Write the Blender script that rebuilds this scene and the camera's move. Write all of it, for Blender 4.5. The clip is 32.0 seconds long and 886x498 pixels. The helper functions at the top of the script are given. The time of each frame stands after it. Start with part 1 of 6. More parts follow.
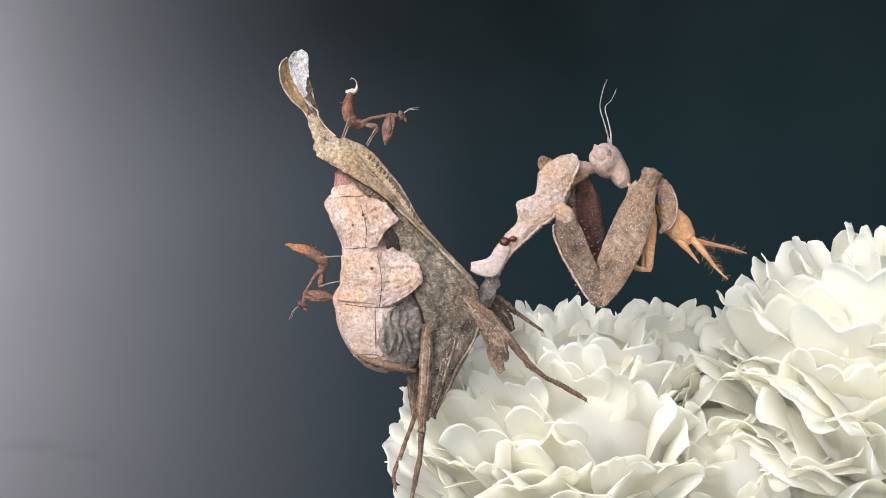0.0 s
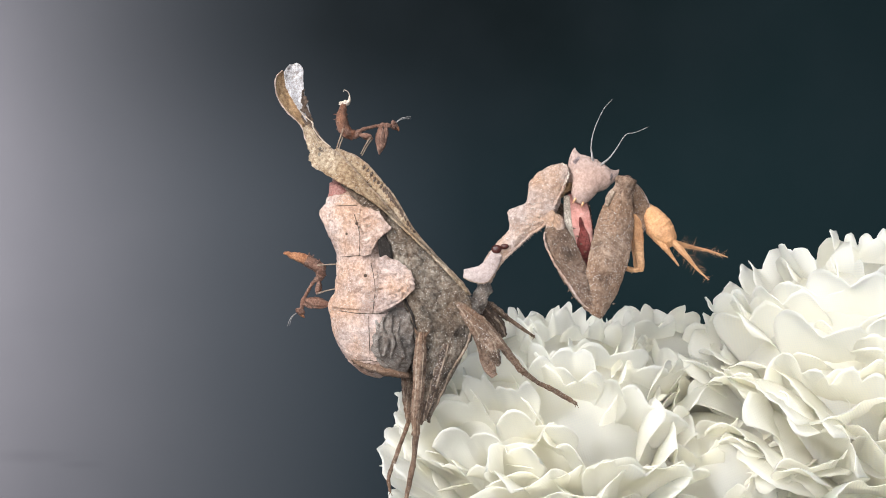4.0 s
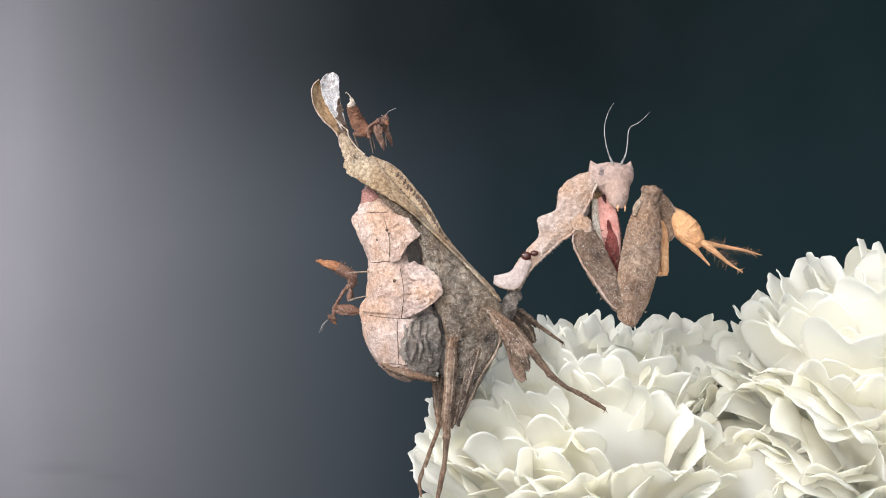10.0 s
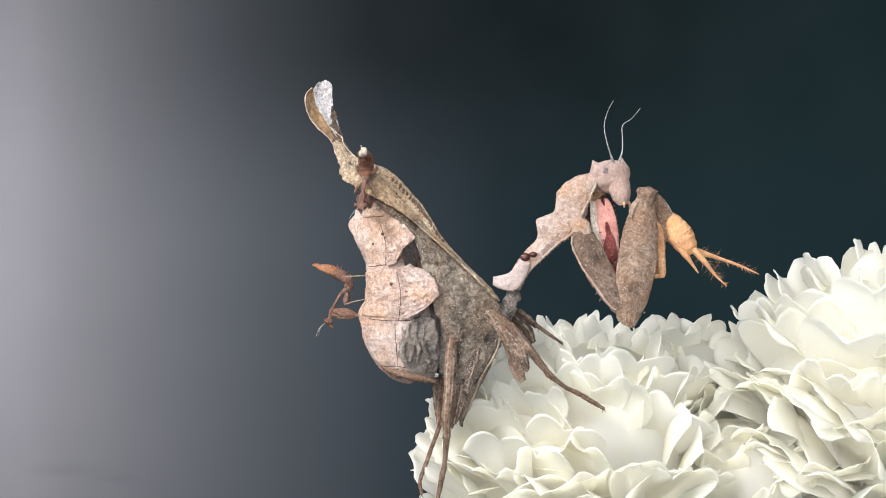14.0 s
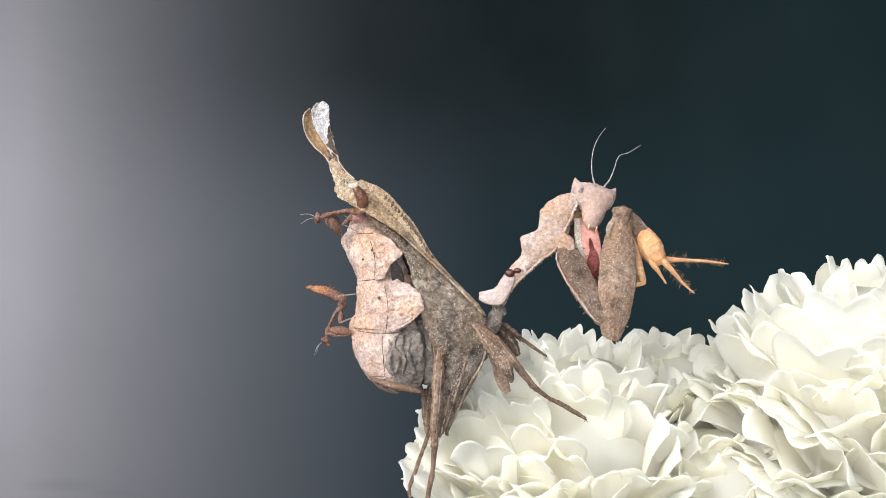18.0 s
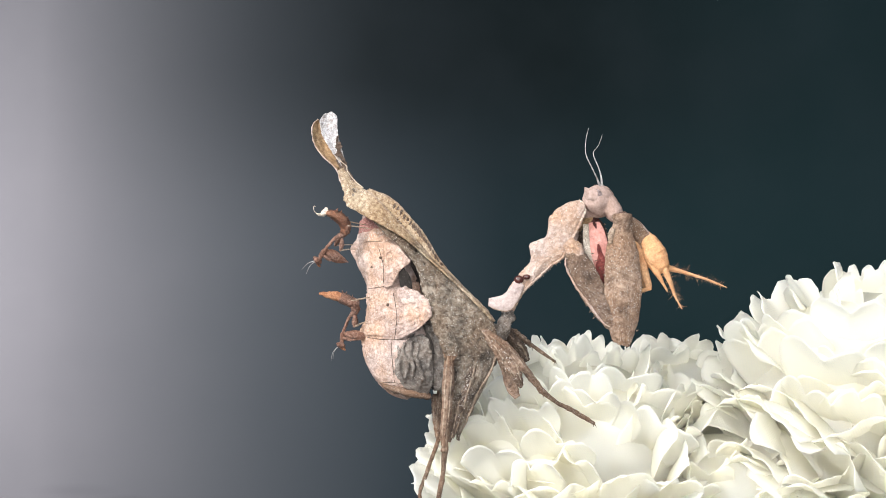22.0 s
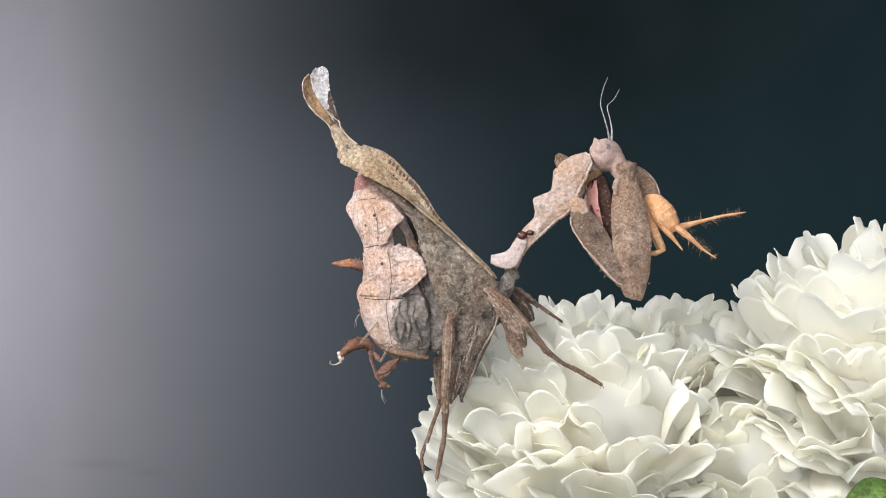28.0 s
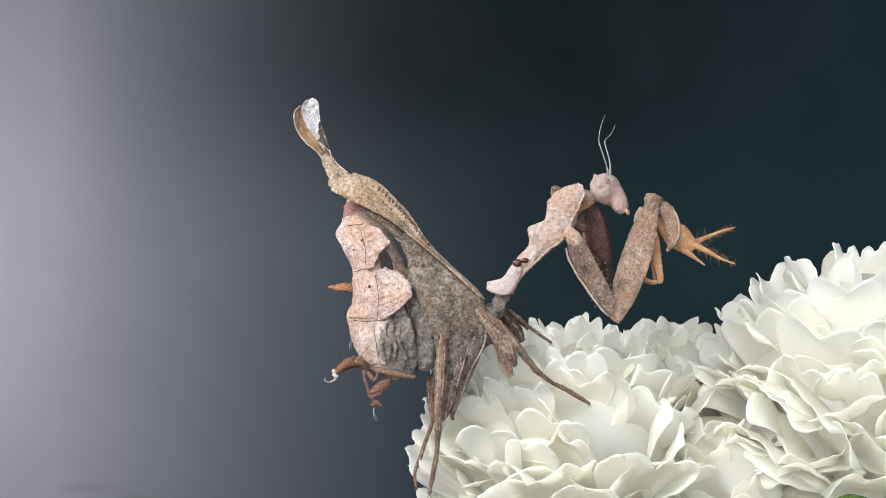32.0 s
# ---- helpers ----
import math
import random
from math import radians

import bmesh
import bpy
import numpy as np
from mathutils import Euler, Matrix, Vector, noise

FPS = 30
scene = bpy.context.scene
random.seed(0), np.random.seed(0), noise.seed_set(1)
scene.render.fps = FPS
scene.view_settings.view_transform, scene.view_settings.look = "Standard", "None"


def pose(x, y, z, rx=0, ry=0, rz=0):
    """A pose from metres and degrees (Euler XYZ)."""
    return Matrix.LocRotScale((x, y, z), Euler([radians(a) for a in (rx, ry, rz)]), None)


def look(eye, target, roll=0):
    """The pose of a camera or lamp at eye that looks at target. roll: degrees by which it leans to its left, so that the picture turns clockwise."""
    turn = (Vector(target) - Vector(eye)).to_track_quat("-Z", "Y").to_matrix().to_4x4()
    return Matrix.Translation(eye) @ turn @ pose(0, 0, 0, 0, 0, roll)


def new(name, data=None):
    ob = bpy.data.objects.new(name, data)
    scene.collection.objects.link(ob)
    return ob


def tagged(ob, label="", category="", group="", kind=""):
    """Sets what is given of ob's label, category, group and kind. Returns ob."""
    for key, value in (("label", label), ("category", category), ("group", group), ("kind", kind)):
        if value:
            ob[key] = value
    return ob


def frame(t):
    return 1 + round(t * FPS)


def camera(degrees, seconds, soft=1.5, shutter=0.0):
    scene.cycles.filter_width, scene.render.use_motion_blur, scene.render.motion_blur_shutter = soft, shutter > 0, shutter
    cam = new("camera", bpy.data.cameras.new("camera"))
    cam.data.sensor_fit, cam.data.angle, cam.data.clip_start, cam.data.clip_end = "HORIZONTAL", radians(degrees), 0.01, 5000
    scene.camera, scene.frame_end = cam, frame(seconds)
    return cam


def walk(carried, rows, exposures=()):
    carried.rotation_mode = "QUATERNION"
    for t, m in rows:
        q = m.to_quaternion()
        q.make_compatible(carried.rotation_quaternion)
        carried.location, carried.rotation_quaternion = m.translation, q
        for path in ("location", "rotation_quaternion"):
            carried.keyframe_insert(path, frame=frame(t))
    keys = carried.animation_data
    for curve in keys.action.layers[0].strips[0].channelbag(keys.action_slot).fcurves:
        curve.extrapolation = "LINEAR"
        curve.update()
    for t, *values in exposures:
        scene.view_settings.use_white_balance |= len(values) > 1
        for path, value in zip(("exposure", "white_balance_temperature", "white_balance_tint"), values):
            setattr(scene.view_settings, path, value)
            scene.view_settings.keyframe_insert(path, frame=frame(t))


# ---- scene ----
# A leaf mantis with a cricket, two nymphs on its back, two cloth flowers, a plain backdrop.
from mathutils.bvhtree import BVHTree

MM = 0.001


def cam_pose(eye, yaw, pitch, roll):
    return Matrix.Translation(eye) @ Euler((0, 0, radians(yaw))).to_matrix().to_4x4() @ pose(0, 0, 0, 90 + pitch) @ pose(0, 0, 0, 0, 0, roll)


cam = camera(42.0, 32.0, soft=0.95)
CAMERA_ROWS = [
    (0, (-0.00000, -0.11000, 0.00000), 0.000, 0.000, 0.001),
    (0.5, (-0.00002, -0.11024, 0.00004), -0.087, 0.095, 0.053),
    (1, (0.00002, -0.11050, 0.00004), -0.158, 0.125, -0.045),
    (1.5, (0.00008, -0.11096, 0.00009), -0.203, 0.236, -0.049),
    (2, (0.00018, -0.11130, 0.00007), -0.040, 0.314, -0.029),
    (2.5, (0.00028, -0.11165, 0.00001), 0.093, 0.355, -0.092),
    (3, (0.00031, -0.11226, -0.00008), 0.067, 0.476, 0.058),
    (3.5, (0.00038, -0.11252, -0.00024), -0.105, 0.550, -0.080),
    (5.5, (0.00061, -0.11266, -0.00083), 0.015, 0.654, -0.063),
    (6, (0.00060, -0.11289, -0.00097), 0.101, 0.804, -0.106),
    (6.5, (0.00052, -0.11307, -0.00111), 0.271, 0.872, -0.014),
    (7, (0.00037, -0.11309, -0.00129), 0.469, 0.963, -0.027),
    (7.5, (0.00018, -0.11320, -0.00150), 0.793, 1.208, 0.053),
    (8, (-0.00001, -0.11369, -0.00164), 1.068, 1.448, 0.129),
    (8.5, (-0.00010, -0.11394, -0.00173), 1.173, 1.539, 0.153),
    (9, (-0.00010, -0.11404, -0.00174), 1.237, 1.552, 0.140),
    (9.5, (-0.00003, -0.11420, -0.00165), 1.204, 1.510, 0.058),
    (10, (0.00008, -0.11449, -0.00152), 1.229, 1.461, 0.043),
    (10.5, (0.00017, -0.11489, -0.00145), 1.295, 1.465, 0.020),
    (11, (0.00024, -0.11499, -0.00141), 1.543, 1.521, -0.001),
    (11.5, (0.00026, -0.11509, -0.00143), 1.545, 1.512, 0.067),
    (12, (0.00029, -0.11496, -0.00153), 1.568, 1.444, 0.004),
    (12.5, (0.00030, -0.11490, -0.00165), 1.666, 1.447, -0.092),
    (13, (0.00026, -0.11514, -0.00165), 1.632, 1.464, -0.056),
    (13.5, (0.00029, -0.11535, -0.00158), 1.513, 1.495, -0.074),
    (14, (0.00034, -0.11558, -0.00151), 1.331, 1.516, -0.101),
    (14.5, (0.00045, -0.11580, -0.00149), 1.396, 1.515, -0.084),
    (16.5, (0.00083, -0.11927, -0.00157), 1.437, 1.944, -0.142),
    (17, (0.00097, -0.11980, -0.00162), 1.401, 2.164, -0.066),
    (17.5, (0.00114, -0.12026, -0.00165), 1.137, 2.323, -0.171),
    (18, (0.00128, -0.12054, -0.00165), 1.133, 2.333, -0.147),
    (18.5, (0.00141, -0.12072, -0.00161), 1.267, 2.351, -0.163),
    (19, (0.00146, -0.12119, -0.00159), 1.221, 2.423, -0.151),
    (19.5, (0.00144, -0.12173, -0.00159), 1.336, 2.536, -0.107),
    (20, (0.00146, -0.12163, -0.00162), 1.399, 2.511, -0.166),
    (20.5, (0.00149, -0.12125, -0.00167), 1.449, 2.462, -0.150),
    (21, (0.00147, -0.12139, -0.00168), 1.491, 2.506, -0.055),
    (21.5, (0.00143, -0.12166, -0.00169), 1.548, 2.596, -0.170),
    (22, (0.00143, -0.12194, -0.00170), 1.680, 2.664, -0.183),
    (22.5, (0.00157, -0.12220, -0.00177), 1.653, 2.669, -0.151),
    (23, (0.00192, -0.12132, -0.00194), 1.842, 2.441, -0.149),
    (23.5, (0.00235, -0.11981, -0.00212), 2.109, 2.021, -0.384),
    (24, (0.00278, -0.11833, -0.00230), 2.405, 1.559, -0.308),
    (24.5, (0.00310, -0.11804, -0.00249), 2.386, 1.527, -0.391),
    (26.5, (0.00407, -0.11892, -0.00312), 2.850, 1.856, -0.480),
    (27, (0.00429, -0.11850, -0.00334), 2.764, 1.674, -0.498),
    (27.5, (0.00438, -0.11759, -0.00360), 2.898, 1.372, -0.592),
    (28, (0.00430, -0.11736, -0.00376), 3.190, 1.560, -0.492),
    (28.5, (0.00419, -0.11751, -0.00384), 3.185, 1.770, -0.477),
    (29, (0.00406, -0.11818, -0.00389), 3.118, 2.039, -0.327),
    (29.5, (0.00394, -0.11896, -0.00393), 2.997, 2.243, -0.211),
    (30, (0.00392, -0.11965, -0.00402), 3.023, 2.439, -0.282),
    (30.5, (0.00397, -0.12021, -0.00410), 2.969, 2.570, -0.194),
    (31, (0.00402, -0.12077, -0.00419), 2.852, 2.708, -0.136),
    (31.5, (0.00407, -0.12126, -0.00434), 2.686, 2.884, -0.170),
    (32, (0.00417, -0.12148, -0.00449), 2.695, 2.965, -0.203),
]
walk(cam, [(t, cam_pose(eye, yaw, pitch, roll)) for t, eye, yaw, pitch, roll in CAMERA_ROWS], [(0, 0.06, 6360, 10), (6, 0.05, 6340, 10), (14, 0.13, 6370, 9.5), (17, 0.19, 6380, 9), (19, 0.24, 6400, 9), (23, 0.28, 6450, 9), (26, 0.24, 6490, 9.5), (28, -0.02, 6330, 10), (32, 0.0, 6190, 9)])

# ---- light ----
world = bpy.data.worlds.new("studio")
scene.world = world
world.use_nodes = True
world.node_tree.nodes["Background"].inputs[0].default_value = (0.75, 0.85, 1.0, 1)
world.node_tree.nodes["Background"].inputs[1].default_value = 0.44


def softbox(name, eye, target, size, watts, colour):
    lamp = bpy.data.lights.new(name, "AREA")
    lamp.shape, lamp.size, lamp.energy, lamp.color = "DISK", size * MM, watts, colour
    ob = new(name, lamp)
    ob.matrix_world = look(Vector(eye) * MM, Vector(target) * MM)
    return ob


softbox("key_lamp", (-115, -105, 110), (-2, 0, 0), 42, 0.51, (1.0, 0.965, 0.92))
softbox("front_softbox", (-40, -225, 70), (10, 5, -5), 260, 1.12, (1.0, 0.985, 0.965))
softbox("backdrop_lamp", (-300, 200, 20), (-210, 300, 0), 110, 0.66, (1.0, 0.95, 0.98))


# ---- materials ----
def material(name):
    m = bpy.data.materials.new(name)
    m.use_nodes = True
    return m, m.node_tree, m.node_tree.nodes["Principled BSDF"]


def node(tree, kind, **inputs):
    n = tree.nodes.new("ShaderNode" + kind)
    for k, v in inputs.items():
        n.inputs[k.replace("_", " ")].default_value = v
    return n


def ramp(tree, fac, *stops):
    n = tree.nodes.new("ShaderNodeValToRGB")
    tree.links.new(fac, n.inputs[0])
    els = n.color_ramp.elements
    while len(els) < len(stops):
        els.new(0.5)
    for e, (p, c) in zip(els, stops):
        e.position, e.color = p, (*c, 1) if len(c) == 3 else c
    return n.outputs[0]


def mix(tree, fac, a, b):
    n = tree.nodes.new("ShaderNodeMix")
    n.data_type = "RGBA"
    if isinstance(fac, float):
        n.inputs[0].default_value = fac
    else:
        tree.links.new(fac, n.inputs[0])
    for i, v in ((6, a), (7, b)):
        if isinstance(v, tuple):
            n.inputs[i].default_value = (*v, 1)
        else:
            tree.links.new(v, n.inputs[i])
    return n.outputs[2]


def crust(name, dark, light, warm, speck=0.35, rough=0.75, scale=1.0, relief=0.5, mottle=0.75):
    """A dry, leaf-like cuticle: blotches, fine mottling, veins and pale granules. Sizes in 1/m."""
    m, tree, out = material(name)
    co = tree.nodes.new("ShaderNodeTexCoord").outputs["Object"]
    big = node(tree, "TexNoise", Scale=420 * scale, Detail=6.0, Roughness=0.65)
    fine = node(tree, "TexNoise", Scale=2800 * scale, Detail=6.0, Roughness=0.8)
    blot = node(tree, "TexNoise", Scale=230 * scale, Detail=3.0, Roughness=0.5)
    dots = node(tree, "TexVoronoi", Scale=5000 * scale)
    where = node(tree, "TexNoise", Scale=700 * scale, Detail=2.0)
    for n in (big, fine, blot, dots, where):
        tree.links.new(co, n.inputs["Vector"])
    veins = node(tree, "TexVoronoi", Scale=900 * scale)
    veins.feature = "DISTANCE_TO_EDGE"
    warp = node(tree, "TexNoise", Scale=1100 * scale, Detail=3.0)
    tree.links.new(co, warp.inputs["Vector"])
    add = tree.nodes.new("ShaderNodeVectorMath")
    add.operation = "MULTIPLY_ADD"
    tree.links.new(warp.outputs["Color"], add.inputs[0])
    add.inputs[1].default_value = (0.0012, 0.0012, 0.0012)
    tree.links.new(co, add.inputs[2])
    tree.links.new(add.outputs[0], veins.inputs["Vector"])
    crack = ramp(tree, veins.outputs["Distance"], (0.0, (0.55, 0.5, 0.48)), (0.14, (1, 1, 1)))
    base = ramp(tree, big.outputs["Fac"], (0.33, dark), (0.62, light))
    base = mix(tree, ramp(tree, blot.outputs["Fac"], (0.42, (0, 0, 0)), (0.62, (1, 1, 1))), base, warm)
    shade = ramp(tree, fine.outputs["Fac"], (0.40, (0.40, 0.29, 0.23)), (0.59, (1.26, 1.27, 1.28)))
    mul = tree.nodes.new("ShaderNodeMix")
    mul.data_type, mul.blend_type = "RGBA", "MULTIPLY"
    mul.inputs[0].default_value = mottle
    lined = tree.nodes.new("ShaderNodeMix")
    lined.data_type, lined.blend_type = "RGBA", "MULTIPLY"
    lined.inputs[0].default_value = 0.28
    tree.links.new(base, lined.inputs[6])
    tree.links.new(crack, lined.inputs[7])
    tree.links.new(lined.outputs[2], mul.inputs[6])
    tree.links.new(shade, mul.inputs[7])
    grain = ramp(tree, dots.outputs["Distance"], (0.12, (1, 1, 1)), (0.30, (0, 0, 0)))
    patch = ramp(tree, where.outputs["Fac"], (0.37, (0, 0, 0)), (0.54, (speck, speck, speck)))
    both = tree.nodes.new("ShaderNodeMath")
    both.operation = "MULTIPLY"
    tree.links.new(grain, both.inputs[0])
    tree.links.new(patch, both.inputs[1])
    col = mix(tree, both.outputs[0], mul.outputs[2], (0.74, 0.70, 0.66))
    tree.links.new(col, out.inputs["Base Color"])
    out.inputs["Roughness"].default_value = rough
    out.inputs["Specular IOR Level"].default_value = 0.3
    h = tree.nodes.new("ShaderNodeMath")
    h.operation = "MULTIPLY_ADD"
    tree.links.new(both.outputs[0], h.inputs[0])
    h.inputs[1].default_value = 0.6
    tree.links.new(fine.outputs["Fac"], h.inputs[2])
    h2 = tree.nodes.new("ShaderNodeMath")
    h2.operation = "MULTIPLY_ADD"
    tree.links.new(crack, h2.inputs[0])
    h2.inputs[1].default_value = 0.12
    tree.links.new(h.outputs[0], h2.inputs[2])
    bump = node(tree, "Bump", Strength=min(1.0, relief * 1.8), Distance=0.00045)
    tree.links.new(h2.outputs[0], bump.inputs["Height"])
    tree.links.new(bump.outputs[0], out.inputs["Normal"])
    return m


SKIN = crust("pink_cuticle", (0.40, 0.285, 0.24), (0.80, 0.665, 0.62), (0.60, 0.40, 0.295), 0.9, mottle=0.55, relief=0.8)
FLANK = crust("grey_cuticle", (0.06, 0.054, 0.05), (0.40, 0.365, 0.335), (0.21, 0.18, 0.155), 0.5, relief=0.8)
WING = crust("wing_cuticle", (0.036, 0.029, 0.023), (0.35, 0.298, 0.24), (0.18, 0.136, 0.098), 0.9, mottle=0.9, relief=0.8)
WINGTIP = crust("wing_tip_cuticle", (0.17, 0.12, 0.072), (0.64, 0.53, 0.39), (0.41, 0.295, 0.18), 0.7, mottle=0.9, relief=0.8)
WHITE = crust("frosted_tip", (0.20, 0.19, 0.19), (0.80, 0.80, 0.82), (0.62, 0.62, 0.65), 0.8, 0.6, 2.0)
LEAF = crust("dry_leaf_cuticle", (0.16, 0.095, 0.045), (0.52, 0.38, 0.23), (0.33, 0.21, 0.11), 0.2, 0.6)
NECK = crust("pale_cuticle", (0.37, 0.27, 0.225), (0.68, 0.565, 0.52), (0.52, 0.34, 0.235), 0.9, mottle=0.5, relief=0.7)
LEG = crust("leg_cuticle", (0.09, 0.06, 0.042), (0.33, 0.235, 0.175), (0.21, 0.13, 0.085), 0.4, mottle=0.85)
ARM = crust("arm_cuticle", (0.14, 0.09, 0.06), (0.44, 0.32, 0.24), (0.31, 0.195, 0.125), 0.8, mottle=0.75, relief=0.7)
# Arm cuticle made darker: the shade on the coxa is in the colour.
SHADED_UPPER_ARM = crust("shaded_upper_arm_cuticle", (0.075, 0.05, 0.036), (0.28, 0.20, 0.152), (0.185, 0.118, 0.078), 0.5, mottle=0.75, relief=0.7)
HEADSKIN = crust("head_cuticle", (0.42, 0.30, 0.26), (0.62, 0.48, 0.43), (0.53, 0.37, 0.31), 0.2, mottle=0.35)
# Near-black for the belly slit and for shapes that paint in shade.
SHADE_AND_SLIT = crust("shade_and_slit_black", (0.008, 0.007, 0.006), (0.035, 0.028, 0.024), (0.02, 0.015, 0.012), 0.1, 0.7)
DARK = crust("dark_cuticle", (0.02, 0.012, 0.01), (0.10, 0.05, 0.04), (0.06, 0.02, 0.018), 0.15, 0.45)
STRAW = crust("straw_cuticle", (0.20, 0.15, 0.11), (0.46, 0.37, 0.29), (0.34, 0.25, 0.18), 0.4)
GRAIN = crust("granule_cuticle", (0.55, 0.50, 0.46), (0.82, 0.78, 0.74), (0.70, 0.64, 0.59), 0.2, 0.45, mottle=0.2)
GLOSS = crust("glossy_dark", (0.035, 0.012, 0.01), (0.07, 0.025, 0.02), (0.05, 0.018, 0.015), 0.0, 0.08, relief=0.05)
LEGD = crust("dark_leg_cuticle", (0.05, 0.035, 0.026), (0.18, 0.13, 0.10), (0.11, 0.075, 0.055), 0.4)
PINK = crust("pink_inner_cuticle", (0.50, 0.20, 0.17), (0.76, 0.44, 0.39), (0.66, 0.32, 0.27), 0.1, 0.4, mottle=0.3)
BONE_SKIN = crust("pale_lobe_cuticle", (0.42, 0.33, 0.31), (0.60, 0.51, 0.49), (0.50, 0.40, 0.37), 0.4, mottle=0.3)
DEEP = crust("deep_red_cuticle", (0.10, 0.02, 0.02), (0.30, 0.08, 0.07), (0.20, 0.045, 0.04), 0.1, 0.35)
RED = crust("red_patch", (0.30, 0.12, 0.10), (0.50, 0.27, 0.24), (0.42, 0.19, 0.16), 0.9, scale=1.6)
EYE = crust("speckled_eye", (0.07, 0.055, 0.06), (0.46, 0.37, 0.37), (0.26, 0.20, 0.20), 0.3, 0.3, 2.5)
SILVER = crust("antenna_grey", (0.25, 0.25, 0.25), (0.6, 0.6, 0.6), (0.4, 0.4, 0.4), 0.1, 0.4)
CRICKET = crust("amber_cuticle", (0.42, 0.20, 0.09), (0.70, 0.43, 0.24), (0.60, 0.31, 0.145), 0.1, 0.35, 1.4, 0.3, mottle=0.4)
NYMPH = crust("brown_cuticle", (0.065, 0.034, 0.026), (0.44, 0.27, 0.205), (0.22, 0.115, 0.08), 0.4, 0.5, 2.5, mottle=0.9)
RUST = crust("rust_cuticle", (0.09, 0.038, 0.025), (0.38, 0.19, 0.115), (0.22, 0.09, 0.05), 0.4, 0.5, 2.5)
ORANGE = crust("orange_cuticle", (0.28, 0.10, 0.045), (0.62, 0.33, 0.18), (0.45, 0.19, 0.09), 0.3, 0.5, 2.5)
BONE = crust("ivory_tip", (0.6, 0.5, 0.4), (0.85, 0.8, 0.72), (0.75, 0.66, 0.55), 0.1, 0.5, 2.5)


def cloth():
    """Thin white satin cloth: light goes through it and comes back warmer; a fine glossy weave shows in patches."""
    m, tree, out = material("white_cloth")
    co = tree.nodes.new("ShaderNodeTexCoord").outputs["Object"]
    big = node(tree, "TexNoise", Scale=160.0, Detail=3.0)
    tree.links.new(co, big.inputs["Vector"])
    col = ramp(tree, big.outputs["Fac"], (0.3, (0.81, 0.802, 0.76)), (0.65, (0.83, 0.827, 0.805)))
    flat = tree.nodes.new("ShaderNodeMapping")
    flat.inputs["Scale"].default_value = (1, 0, 1)
    flat.inputs["Rotation"].default_value = (0, 0.3, 0)
    tree.links.new(co, flat.inputs[0])
    weave = node(tree, "TexVoronoi", Scale=4000.0)
    weave.inputs["Randomness"].default_value = 0.06
    tree.links.new(flat.outputs[0], weave.inputs["Vector"])
    spots = ramp(tree, weave.outputs["Distance"], (0.10, (1, 1, 1)), (0.50, (0, 0, 0)))
    where = node(tree, "TexNoise", Scale=190.0, Detail=1.0)
    tree.links.new(co, where.inputs["Vector"])
    patches = ramp(tree, where.outputs["Fac"], (0.38, (0, 0, 0)), (0.49, (1, 1, 1)))
    both_m = tree.nodes.new("ShaderNodeMath")
    both_m.operation = "MULTIPLY"
    tree.links.new(spots, both_m.inputs[0])
    tree.links.new(patches, both_m.inputs[1])
    col = mix(tree, both_m.outputs[0], col, (0.93, 0.93, 0.93))
    tree.links.new(col, out.inputs["Base Color"])
    tree.links.new(ramp(tree, both_m.outputs[0], (0.0, (0.6, 0.6, 0.6)), (1.0, (0.22, 0.22, 0.22))), out.inputs["Roughness"])
    out.inputs["Specular IOR Level"].default_value = 0.3
    bump = node(tree, "Bump", Strength=0.35, Distance=0.00008)
    tree.links.new(both_m.outputs[0], bump.inputs["Height"])
    tree.links.new(bump.outputs[0], out.inputs["Normal"])
    thin = node(tree, "BsdfTranslucent")
    thin.inputs[0].default_value = (0.980, 0.966, 0.902, 1)
    both = tree.nodes.new("ShaderNodeMixShader")
    dense = ramp(tree, both_m.outputs[0], (0.0, (0.90, 0.90, 0.90)), (1.0, (0.42, 0.42, 0.42)))
    tree.links.new(dense, both.inputs[0])
    tree.links.new(out.outputs[0], both.inputs[1])
    tree.links.new(thin.outputs[0], both.inputs[2])
    tree.links.new(both.outputs[0], tree.nodes["Material Output"].inputs[0])
    return m


CLOTH = cloth()
GREEN = crust("green_cloth", (0.035, 0.075, 0.015), (0.10, 0.18, 0.035), (0.07, 0.125, 0.025), 0.0, 0.6, 0.6, 0.2)


